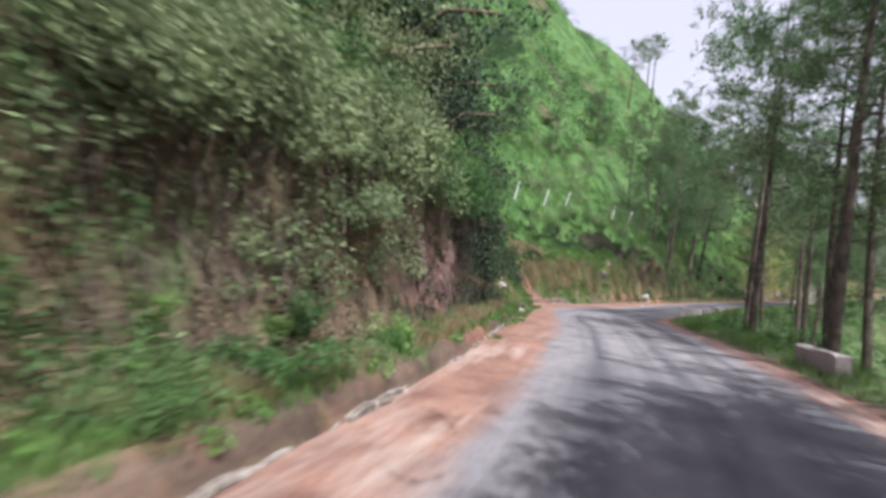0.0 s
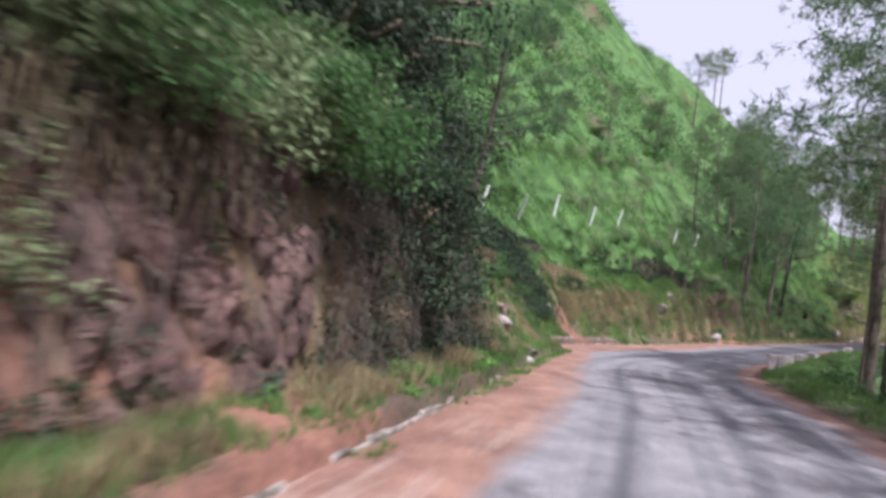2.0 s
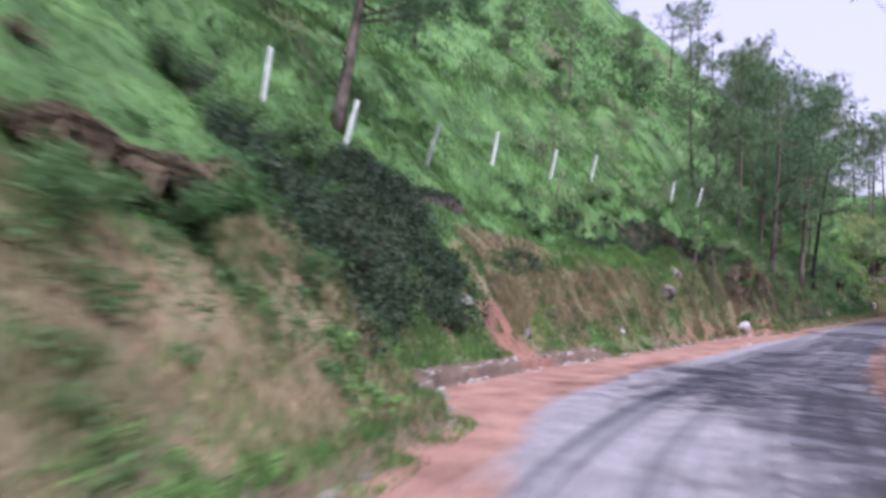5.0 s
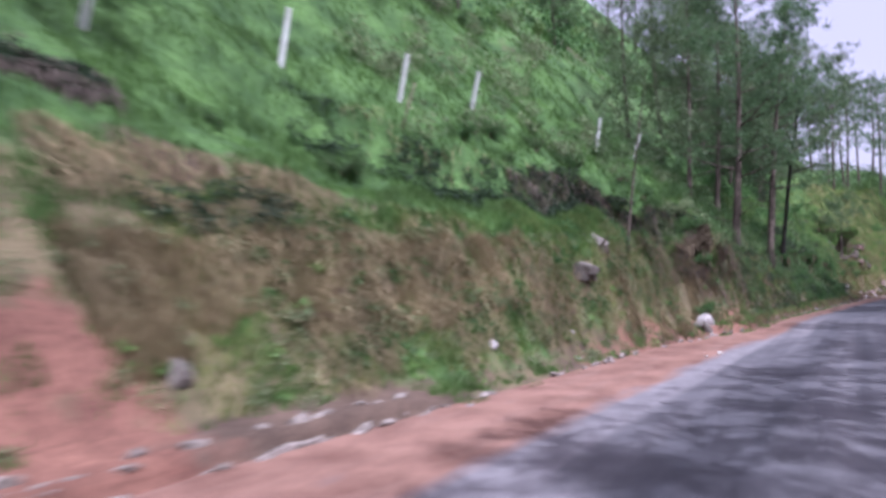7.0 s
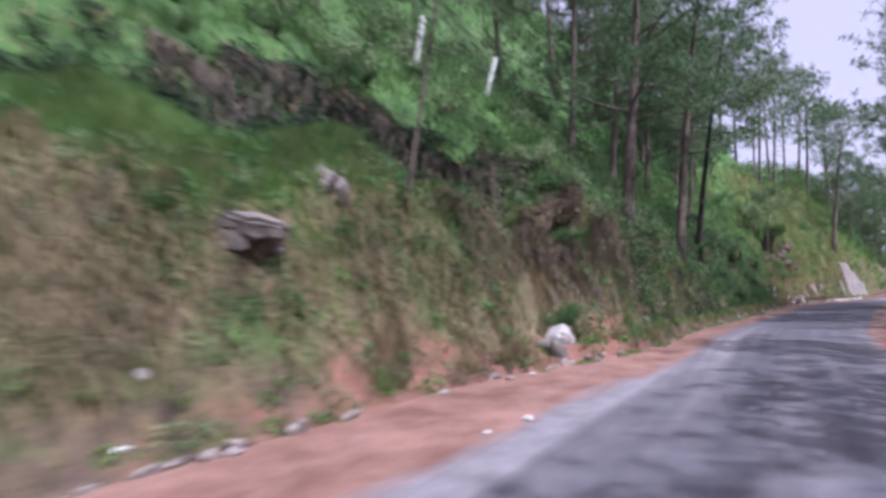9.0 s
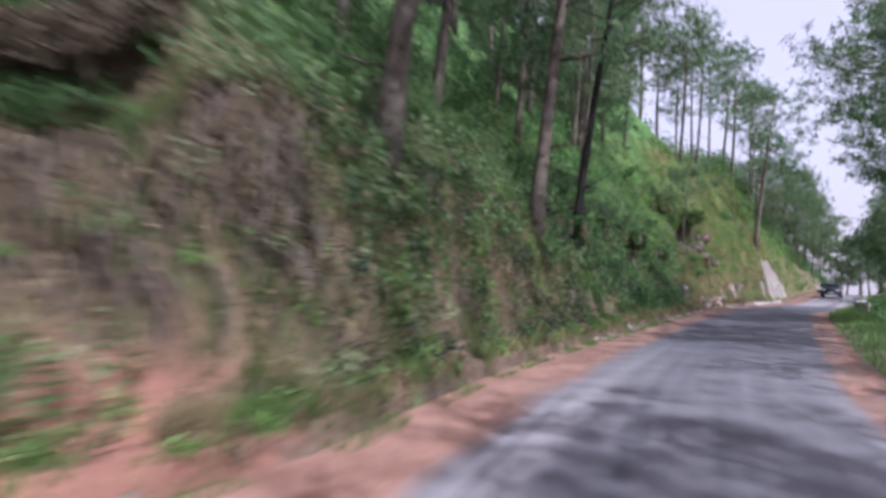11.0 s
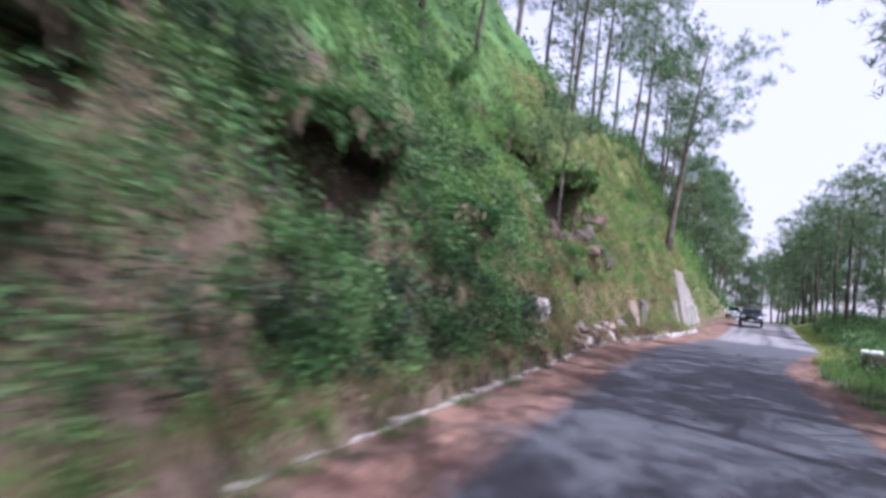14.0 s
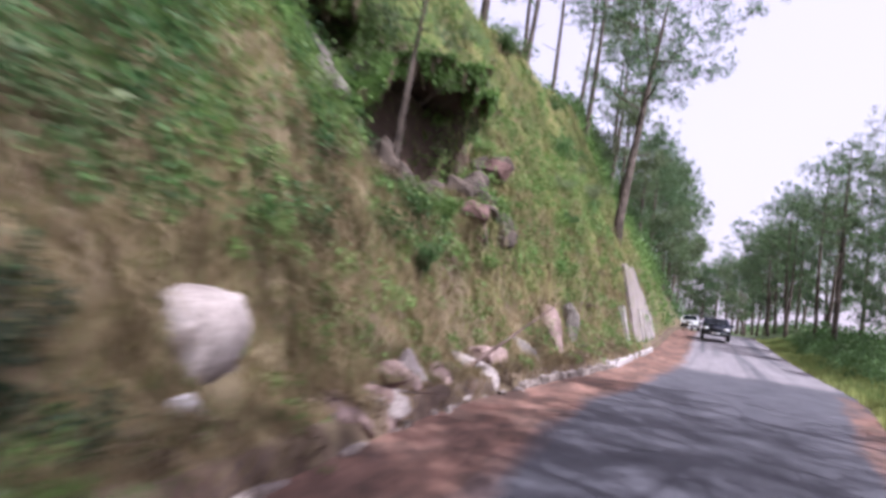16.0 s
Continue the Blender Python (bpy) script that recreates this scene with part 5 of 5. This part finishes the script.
boulder(42.3, 6.3, (0.22, 0.2, 0.28), 307, M_STONE, "grey upright stone in the red earth", 0.5)
boulder(49.3, 6.0, (0.17, 0.15, 0.18), 308, M_LIMEWASH, "whitewashed stone on the grassy bank")
boulder(53.0, 5.75, (0.09, 0.08, 0.10), 309, M_LIMEWASH, "small whitewashed stone on the bank")
boulder(56.7, 6.4, (0.5, 0.36, 0.5), 312, M_STONE, "grey rock outcrop in dry grass", 0.5, 0.3, (0.3, 0.5), 1.0).location.z -= 0.18
boulder(62.3, 4.55, (0.55, 0.55, 0.6), 311, M_LIMEWASH, "white broken rock among red earth", 0.6, 0.2, (0.2, 0.1), 0.9)
boulder(61.6, 4.35, (0.38, 0.42, 0.30), 312, M_STONE, "dusty rock half buried in red earth", 0.2)
boulder(61.3, 4.0, (0.12, 0.09, 0.16), 313, M_PALE, "small pale upright stone in red earth")
boulder(70.8, 3.15, (0.16, 0.14, 0.22), 314, M_LIMEWASH, "whitewashed marker stone at the foot of the bank")
round_bm = bmesh.new()
bmesh.ops.create_icosphere(round_bm, subdivisions=4, radius=1.0)
for v in round_bm.verts:
    p = Vector([math.copysign(abs(t) ** 0.72, t) for t in v.co])
    q = p * (1 + 0.22 * noise.noise(v.co * 1.1 + Vector((4, 1, 7))) + 0.09 * noise.noise(v.co * 2.6) + 0.02 * noise.noise(v.co * 9))
    v.co = Vector((q.x * 0.40, q.y * 0.42, (max(q.z, -0.6) + 0.12 * q.x) * 0.48))
big_boulder = tagged(new("boulder", bm_mesh("boulder", round_bm, M_PALE)), "large pale rounded boulder set in the bank", "rock")
stand(big_boulder, 96.42, 3.42, road_turn(96.7) + 0.2, 1.0, 0.24, (0.1, 0.1))
boulder(95.9, 3.05, (0.30, 0.2, 0.18), 316, M_LIMEWASH, "small white rock beside the boulder")
boulder(76.6, 3.4, (0.14, 0.18, 0.28), 317, M_STONE, "pale rock showing through the bank")
boulder(81.0, 2.72, (0.20, 0.13, 0.13), 318, M_LIMEWASH, "white stone on the kerb")
for k, (s, u, a, h) in enumerate([(98.4, 2.6, 0.32, 0.2), (99.0, 2.85, 0.4, 0.34), (99.7, 3.0, 0.4, 0.5), (100.5, 2.9, 0.45, 0.36), (101.6, 3.0, 0.5, 0.6), (102.6, 3.1, 0.45, 0.5),
                                  (104.2, 3.1, 0.36, 0.7), (106.2, 3.5, 0.45, 0.8), (107.6, 3.6, 0.4, 0.55), (97.7, 2.6, 0.26, 0.16)]):
    r = boulder(s, u, (a * 1.5, a * 1.0, h * 1.4), 330 + k, M_PINKROCK if k % 2 else (M_PALE if k < 6 else M_STONE), "pale broken rock at the foot of the bank", k * 0.7, 0.3, (0.1, 0.05 * k), 1.3)
    r.location.z -= h * 0.42
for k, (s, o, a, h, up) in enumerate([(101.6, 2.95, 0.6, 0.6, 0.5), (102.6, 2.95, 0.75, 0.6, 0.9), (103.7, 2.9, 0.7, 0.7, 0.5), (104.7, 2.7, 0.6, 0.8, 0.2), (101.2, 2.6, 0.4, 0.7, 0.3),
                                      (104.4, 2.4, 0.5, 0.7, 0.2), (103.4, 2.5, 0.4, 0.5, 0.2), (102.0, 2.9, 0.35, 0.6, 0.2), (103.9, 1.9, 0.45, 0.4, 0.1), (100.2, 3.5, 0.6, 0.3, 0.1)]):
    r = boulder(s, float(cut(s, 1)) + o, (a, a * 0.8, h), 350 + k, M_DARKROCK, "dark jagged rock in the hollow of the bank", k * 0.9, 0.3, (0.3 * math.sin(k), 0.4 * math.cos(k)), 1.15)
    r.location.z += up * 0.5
rng_h = random.Random(77)
for k in range(16):
    s = rng_h.uniform(103.2, 105.9)
    a = rng_h.uniform(0.16, 0.42)
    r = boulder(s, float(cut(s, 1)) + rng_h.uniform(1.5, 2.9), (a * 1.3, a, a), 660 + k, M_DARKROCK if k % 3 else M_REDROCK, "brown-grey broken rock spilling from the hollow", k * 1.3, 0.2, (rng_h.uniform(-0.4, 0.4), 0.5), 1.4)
    r.location.z += 0.08
boulder(100.0, 5.2, (0.6, 0.45, 0.5), 360, M_STONE, "pale bare rock high on the bank", 0.3, 0.3)
boulder(98.6, 6.0, (0.35, 0.3, 0.22), 361, M_STONE, "grey rock high on the bank", 0.3, 0.3)

for k, (s, u, a, h) in enumerate([(98.3, 2.75, 0.5, 0.5), (99.3, 2.95, 0.55, 0.75), (100.6, 3.1, 0.6, 0.6), (102.2, 3.2, 0.5, 0.5), (97.4, 2.6, 0.35, 0.3)]):
    r = boulder(s, u, (a * 1.2, a, h), 370 + k, M_PINKROCK, "pinkish jagged rock bedded in the foot of the bank", k * 1.1, 0.3, (0.15 * math.sin(k * 2), 0.2), 1.35)
    r.location.z -= h * 0.35

# bare rock face under the overhanging scrub, rib by rib
face_rock = tagged(Empty("rock_face"), "red-brown ribbed rock face under overhanging scrub", "rock")
rng_f = random.Random(31)
rib_meshes = []
for k in range(6):
    r = rock("rib", 620 + k, (0.26, 0.3, 0.5), M_REDROCK, 1.0)
    rib_meshes.append(r.data)
    bpy.data.objects.remove(r)
for i in range(44):
    s = 11.9 + 3.2 * (i % 22) / 22 + rng_f.uniform(-0.1, 0.1)
    o = float(cut(s, 2)) + float(cut(s, 4)) * (rng_f.uniform(0.1, 0.4) if i < 22 else rng_f.uniform(0.4, 0.75))
    p = place(s, float(cut(s, 1)) + o, -0.1)
    rib = part("rib", rng_f.choice(rib_meshes), face_rock)
    rib.matrix_basis = Matrix.LocRotScale(p, Euler((rng_f.uniform(-0.2, 0.2), rng_f.uniform(-0.25, 0.05), road_turn(s) + rng_f.uniform(-0.5, 0.5))), (rng_f.uniform(0.6, 1.1), rng_f.uniform(0.5, 1.2), rng_f.uniform(0.6, 1.3)))

# culvert mouth: a stone lintel on two cheek stones over a dark gap
def hewn(name, sx, sy, sz, seed, parent, m):
    bm = bmesh.new()
    bmesh.ops.create_cube(bm, size=1.0)
    for v in bm.verts:
        v.co = Vector((v.co.x * sx, v.co.y * sy, v.co.z * sz))
    bmesh.ops.bevel(bm, geom=list(bm.edges), offset=min(sx, sy, sz) * 0.2, segments=2, affect="EDGES")
    bmesh.ops.subdivide_edges(bm, edges=[e for e in bm.edges if e.calc_length() > 0.12], cuts=3)
    for v in bm.verts:
        v.co += Vector((noise.noise(v.co * 5 + Vector((seed, 0, 0))), noise.noise(v.co * 5 + Vector((0, seed, 0))), noise.noise(v.co * 5 + Vector((0, 0, seed))))) * 0.05
    return part(name, bm_mesh(name, bm, M_STONE, False), parent, "", m)


culvert = Empty("culvert")
stand(culvert, 54.7, 6.2, road_turn(54.7) - math.pi / 2, 1.0, 0.0)
hewn("lintel", 0.8, 0.55, 0.26, 3, culvert, pose(0, 0.2, 0.30, -18, 3, 0))
hewn("cheek_stone", 0.18, 0.4, 0.3, 5, culvert, pose(-0.33, 0.16, 0.1))
hewn("cheek_stone", 0.18, 0.4, 0.3, 8, culvert, pose(0.33, 0.16, 0.1))
tagged(culvert, "stone lintel over a dark drain mouth in the grassy bank", "culvert")


# fence posts, whitewashed, leaning a little downhill
def post(s, u, tall, tilt, seed):
    rng = random.Random(seed)
    bm = bmesh.new()
    bmesh.ops.create_cube(bm, size=1.0)
    for v in bm.verts:
        k = 0.9 if v.co.z > 0 else 1.0
        v.co = Vector((v.co.x * 0.13 * k, v.co.y * 0.13 * k, (v.co.z + 0.5) * tall))
    bmesh.ops.bevel(bm, geom=list(bm.edges), offset=0.012, segments=1, affect="EDGES")
    bmesh.ops.subdivide_edges(bm, edges=[e for e in bm.edges if abs(e.verts[0].co.z - e.verts[1].co.z) > 0.5], cuts=4)
    off = Vector((seed, 0, 0))
    for v in bm.verts:
        v.co += Vector((noise.noise(v.co * 3 + off), noise.noise(v.co * 3 - off), 0)) * 0.012
    p = new("fence_post", bm_mesh("fence_post", bm, M_WHITE, False))
    tagged(p, "whitewashed concrete fence post standing on the grassy slope", "fence post", "fence posts")
    return stand(p, s, u, road_turn(s) + rng.uniform(-0.3, 0.3), 1.0, 0.2, tilt)


POSTS = [(37.6, 12.5, 1.5), (39.9, 11.4, 1.5), (43.8, 11.4, 1.5), (48.9, 11.9, 1.5), (52.9, 11.2, 1.4), (56.3, 10.7, 1.3), (63.6, 8.7, 1.5), (67.0, 8.1, 1.3)]
for k, (s, u, tall) in enumerate(POSTS):
    post(s, u, tall + 0.2, (random.Random(k).uniform(-0.05, 0.05), 0.2 + 0.06 * (k % 3)), 400 + k)
stick = new("leaning_stake", mesh_from("leaning_stake", *tubes([[((0, 0, -0.2), 0.035), ((0.2, 0, 0.7), 0.03), ((0.45, 0, 1.5), 0.022)]], 6), [M_TWIG]))
tagged(stick, "pale bent wooden stake on the grassy step", "stake")
stand(stick, 52.0, 10.4, 0.3, 1.0, 0.05)


# kerb: broken stone edging, laid stone by stone
kerb = tagged(Empty("kerb"), "broken pale stone kerb between dirt shoulder and bank", "kerb", kind="structure")
kerb_meshes = []
for k in range(6):
    r = rock("kerb_stone", 500 + k, (0.085, 0.2, 0.10), M_KERB, 1.0)
    kerb_meshes.append(r.data)
    bpy.data.objects.remove(r)
rng_k = random.Random(9)


def kerb_run(s0, s1, chance, lift=0.03, wide=0.06, inward=0.0):
    s = s0
    while s < s1:
        step = rng_k.uniform(0.22, 0.34)
        if rng_k.random() < chance:
            k = part("kerb_stone", rng_k.choice(kerb_meshes), kerb)
            u = float(cut(s, 1)) + inward + rng_k.uniform(-wide, wide)
            x, y = at(s, u)
            z = (float(height(np.array(s), np.array(u))) if inward else float(spline(s, 3))) + lift + rng_k.uniform(-0.03, 0.05)
            k.matrix_basis = Matrix.LocRotScale((float(x), float(y), z), Euler((rng_k.uniform(-0.2, 0.2), rng_k.uniform(-0.25, 0.25), road_turn(s) + rng_k.uniform(-0.3, 0.3))), (rng_k.uniform(0.7, 1.2), rng_k.uniform(0.8, 1.35), rng_k.uniform(0.5, 1.1)))
        s += step


slab_meshes = []
for k in range(6):
    bm = bmesh.new()
    bmesh.ops.create_cube(bm, size=1.0)
    for v in bm.verts:
        v.co = Vector((v.co.x * 0.14, v.co.y * 0.8, v.co.z * 0.2))
    bmesh.ops.bevel(bm, geom=list(bm.edges), offset=0.02, segments=1, affect="EDGES")
    bmesh.ops.subdivide_edges(bm, edges=[e for e in bm.edges if e.calc_length() > 0.3], cuts=6)
    off = Vector((k * 7.3, 1.0, 2.0))
    for v in bm.verts:
        v.co += Vector((noise.noise(v.co * 6 + off) * 0.035, noise.noise(v.co * 4 - off) * 0.02, (0.03 if v.co.z > 0 else 0.0) * noise.noise(v.co * 4.4 - off)))
    slab_meshes.append(bm_mesh("kerb_slab", bm, M_KERB, False))


def slab_run(s0, s1, chance, lift, meshes=None):
    s = s0
    while s < s1:
        if rng_k.random() < chance:
            k = part("kerb_slab", rng_k.choice(meshes or slab_meshes), kerb)
            u = float(cut(s, 1)) + 0.03 + rng_k.uniform(-0.03, 0.03)
            x, y = at(s, u)
            k.matrix_basis = Matrix.LocRotScale((float(x), float(y), float(spline(s, 3)) + lift + rng_k.uniform(-0.03, 0.03)),
                                                Euler((rng_k.uniform(-0.03, 0.03), rng_k.uniform(-0.12, 0.12), road_turn(s) - float(cut(s + 0.5, 1) - cut(s - 0.5, 1)) * -1.0 + rng_k.uniform(-0.04, 0.04))), None)
        s += rng_k.uniform(0.79, 0.84)


slab_run(2, 17, 0.8, -0.045)
white_slabs = []
for me in slab_meshes:
    me = me.copy()
    me.materials[0] = M_LIMEWASH
    white_slabs.append(me)
slab_run(32.5, 46, 0.22, 0.0)
kerb_run(32.5, 46, 0.8, 0.0, 0.1)
kerb_run(32.5, 46, 0.6, -0.02, 0.12, 0.26)
slab_run(77, 97, 0.8, -0.05)
slab_run(103, 109, 0.8, 0.04)
slab_run(109, 121, 0.95, 0.06, white_slabs)
kerb_run(3, 13, 0.25, -0.03)
kerb_run(13, 30, 0.3, -0.02)
kerb_run(46, 55, 0.4, 0.03)
kerb_run(55, 64, 0.3)
kerb_run(96, 104, 0.5, 0.0)

# loose pebbles and litter on the shoulder
for k, (s, o, mat, a) in enumerate([(56.0, -2.0, M_WHITE, 0.07), (55.2, -1.9, M_WHITE, 0.05), (58.9, -0.25, M_PALE, 0.08), (59.6, -0.2, M_WHITE, 0.07), (57.2, -0.15, M_PALE, 0.09), (46.5, -0.3, M_PALE, 0.06),
                                    (53.4, -0.1, M_PALE, 0.1), (21.0, -0.4, M_PALE, 0.04), (52.6, 0.4, M_WHITE, 0.07)]):
    st = rock("loose_stone", 540 + k, (a, a * 1.6, a * 0.5), mat, 0.8)
    tagged(st, "small pale loose stone lying on red dirt", "stone")
    u = float(cut(s, 1)) + o
    p = place(s, u)
    st.matrix_basis = Matrix.LocRotScale((p.x, p.y, max(p.z, float(spline(s, 3)) + 0.02) + a * 0.25), Euler((0, 0, k)), None)

# retaining wall with white buttress strips
wall = Empty("retaining_wall")
WS0, WS1 = 118.6, 129.0
M_CONC = material("concrete", two_scale((0.22, 0.18, 0.185), (0.46, 0.385, 0.39), 0.8, 20), 0.9, 0.4, 14)
wv, wf = [], []
steps = 12
for i in range(steps + 1):
    s = WS0 + (WS1 - WS0) * i / steps
    k = float(cut(s, 1))
    z = float(spline(s, 3))
    tall = 3.5 - 3.6 * max(i / steps - 0.35, 0.0) - 0.9 * max(0.2 - i / steps, 0.0) + 0.12 * math.sin(i * 1.7)
    for o, h in ((0.3, -0.1), (0.3 + 0.27 * tall, tall), (1.4 + 0.27 * tall, tall), (1.6, -0.1)):
        x, y = at(s, k + o)
        wv.append((float(x), float(y), z + h))
for i in range(steps):
    for j in range(4):
        a, b = 4 * i + j, 4 * i + (j + 1) % 4
        wf.append((a, b, b + 4, a + 4))
wf += [(0, 3, 2, 1), tuple(4 * steps + j for j in range(4))]
part("wall_body", mesh_from("wall_body", wv, wf, [M_CONC], False), wall)
for i, s in enumerate((115.6, 121.2, 123.0, 124.8, 126.4)):
    k, z = float(cut(s, 1)), float(spline(s, 3))
    bv, bf = [], []
    for ds in (-0.16, 0.16):
        for o, h in ((0.2, -0.1), (0.68, 1.7), (1.3, 1.7), (1.1, -0.1)):
            x, y = at(s + ds, k + o)
            bv.append((float(x), float(y), z + h))
    bf = [(0, 1, 2, 3), (7, 6, 5, 4), (0, 4, 5, 1), (1, 5, 6, 2), (2, 6, 7, 3), (3, 7, 4, 0)]
    part("buttress", mesh_from("buttress", bv, bf, [M_LIMEWASH], False), wall, "worn limewashed buttress")
tagged(wall, "pinkish concrete retaining wall with whitewashed buttresses", "wall")


# parapets along the valley side
def parapet(s, u, long, tall, thick, mat, label, seed, turn=0.0):
    bm = bmesh.new()
    bmesh.ops.create_cube(bm, size=1.0)
    for v in bm.verts:
        v.co = Vector((v.co.x * thick, v.co.y * long, (v.co.z + 0.5) * tall))
    bmesh.ops.bevel(bm, geom=list(bm.edges), offset=0.03, segments=1, affect="EDGES")
    bmesh.ops.subdivide_edges(bm, edges=[e for e in bm.edges if e.calc_length() > 0.5], cuts=5)
    off = Vector((seed, 3, 0))
    for v in bm.verts:
        v.co += Vector((noise.noise(v.co * 2 + off), noise.noise(v.co * 2 - off), noise.noise(v.co * 2.5 + off * 2))) * 0.05
    p = new("parapet", bm_mesh("parapet", bm, mat, False))
    tagged(p, label, "parapet", "parapets")
    return stand(p, s, u, road_turn(s) + turn, 1.0, 0.1)


parapet(14.9, -4.4, 2.4, 0.5, 0.3, M_CONC, "low grey weathered parapet on the valley verge", 1)
parapet(41.8, -3.5, 2.6, 0.75, 0.4, M_CONC, "low worn concrete parapet on the valley verge", 2)
parapet(46.4, -3.2, 2.4, 0.65, 0.4, M_CONC, "low worn concrete parapet on the valley verge", 7)
parapet(51.2, -3.0, 2.4, 0.6, 0.4, M_CONC, "low worn concrete parapet on the valley verge", 8)
parapet(56.4, -2.95, 1.6, 0.5, 0.4, M_LIMEWASH, "short whitewashed parapet on the valley verge", 3)
parapet(101.8, -4.6, 1.0, 0.6, 0.5, M_DARKROCK, "black-painted parapet block on the valley verge", 4)
parapet(102.8, -4.55, 0.7, 0.65, 0.5, M_WHITE, "white-painted parapet block on the valley verge", 5)
parapet(70.0, -3.4, 1.4, 0.5, 0.4, M_CONC, "low grey parapet on the valley verge", 6)
for k, (s, u) in enumerate([(112, -4.6), (114, -4.9), (116.5, -4.8)]):
    boulder(s, u, (0.3, 0.25, 0.25), 390 + k, M_PALE, "pale stone on the grassy verge", k)


# ---- car coming down the road, standing ----
def paint(name, colour, rough, metal=0.0):
    m = bpy.data.materials.new(name)
    m.use_nodes = True
    b = m.node_tree.nodes["Principled BSDF"]
    b.inputs["Base Color"].default_value = (*colour, 1)
    b.inputs["Roughness"].default_value, b.inputs["Metallic"].default_value = rough, metal
    return m


P_DARK = paint("dark_car_paint", (0.012, 0.014, 0.03), 0.3)
P_WHITE = paint("white_car_paint", (0.7, 0.7, 0.7), 0.35)
P_GLASS = paint("car_glass", (0.02, 0.025, 0.03), 0.08)
P_LAMP = paint("lamp_glass", (0.75, 0.75, 0.78), 0.15)
P_RUBBER = paint("tyre_rubber", (0.015, 0.015, 0.015), 0.9)
P_STEEL = paint("steel", (0.5, 0.5, 0.5), 0.35, 0.9)
P_PLASTIC = paint("black_plastic", (0.02, 0.02, 0.02), 0.6)


def box(sx, sy, sz, at_=(0, 0, 0), bev=0.02, top=(1, 1)):
    bm = bmesh.new()
    bmesh.ops.create_cube(bm, size=1.0)
    for v in bm.verts:
        k = top if v.co.z > 0 else (1, 1)
        v.co = Vector((v.co.x * sx * k[0] + at_[0], v.co.y * sy * k[1] + at_[1], v.co.z * sz + at_[2]))
    bmesh.ops.bevel(bm, geom=list(bm.edges), offset=bev, segments=2, affect="EDGES")
    return bm


def car(name, colour, label):
    """A small estate car; it faces -y."""
    c = Empty(name)
    side = [(-1.95, 0.35), (-2.0, 0.62), (-1.9, 0.80), (-0.95, 0.95), (-0.3, 1.45), (1.2, 1.52), (1.85, 1.0), (1.95, 0.6), (1.9, 0.33)]
    bm = bmesh.new()
    rows = []
    for x, k in ((-0.82, 0.97), (-0.86, 1.0), (0.86, 1.0), (0.82, 0.97)):
        rows.append([bm.verts.new((x * (0.8 if z > 1.2 else 1.0), y * k, z)) for y, z in side])
    for a, b in zip(rows, rows[1:]):
        for i in range(len(side)):
            j = (i + 1) % len(side)
            bm.faces.new((a[i], a[j], b[j], b[i]))
    bm.faces.new(rows[0][::-1])
    bm.faces.new(rows[-1])
    bmesh.ops.recalc_face_normals(bm, faces=list(bm.faces))
    bmesh.ops.bevel(bm, geom=list(bm.edges), offset=0.04, segments=2, affect="EDGES")
    part("body", bm_mesh("body", bm, colour), c)
    g = bmesh.new()
    vs = [g.verts.new(p) for p in ((-0.66, -0.93, 1.0), (0.66, -0.93, 1.0), (0.58, -0.36, 1.44), (-0.58, -0.36, 1.44))]
    g.faces.new(vs)
    bmesh.ops.solidify(g, geom=list(g.faces), thickness=0.03)
    part("windscreen", bm_mesh("windscreen", g, P_GLASS, False), c, "dark windscreen")
    for x in (-1, 1):
        part("side_window", bm_mesh("side_window", box(0.03, 1.5, 0.36, (x * 0.765, 0.35, 1.2), 0.01, (1, 0.85)), P_GLASS), c)
        part("headlight", bm_mesh("headlight", box(0.34, 0.1, 0.16, (x * 0.62, -1.96, 0.72), 0.03), P_LAMP), c, "clear glass headlight")
        part("door_mirror", bm_mesh("door_mirror", box(0.2, 0.1, 0.14, (x * 0.98, -0.7, 1.02), 0.03), colour), c)
        for y in (-1.25, 1.2):
            w = bmesh.new()
            bmesh.ops.create_cone(w, cap_ends=True, segments=20, radius1=0.31, radius2=0.31, depth=0.2)
            bmesh.ops.bevel(w, geom=list(w.edges), offset=0.03, segments=1, affect="EDGES")
            tyre = part("wheel", bm_mesh("wheel", w, P_RUBBER), c, "black tyre", pose(x * 0.78, y, 0.31, 0, 90, 0))
            rim = bmesh.new()
            bmesh.ops.create_cone(rim, cap_ends=True, segments=16, radius1=0.19, radius2=0.17, depth=0.215)
            part("rim", bm_mesh("rim", rim, P_STEEL), tyre, "steel rim")
    part("grille", bm_mesh("grille", box(0.7, 0.06, 0.14, (0, -2.0, 0.72), 0.015), P_PLASTIC), c, "black grille")
    part("bumper", bm_mesh("bumper", box(1.6, 0.16, 0.2, (0, -1.98, 0.42), 0.04), P_PLASTIC), c, "dark bumper")
    part("plate", bm_mesh("plate", box(0.46, 0.03, 0.11, (0, -2.075, 0.45), 0.005), P_WHITE), c, "plain white plate")
    return tagged(c, label, "car")


for s, u, colour, label in ((138.6, 0.3, P_DARK, "dark blue car standing on the road, facing downhill"), (163.0, 2.4, P_WHITE, "white car standing beyond the dark one")):
    c = car("car", colour, label)
    x, y = at(s, u)
    c.matrix_basis = Matrix.LocRotScale((float(x), float(y), float(spline(s, 3)) + 0.02), Euler((0, 0, road_turn(s))), None)
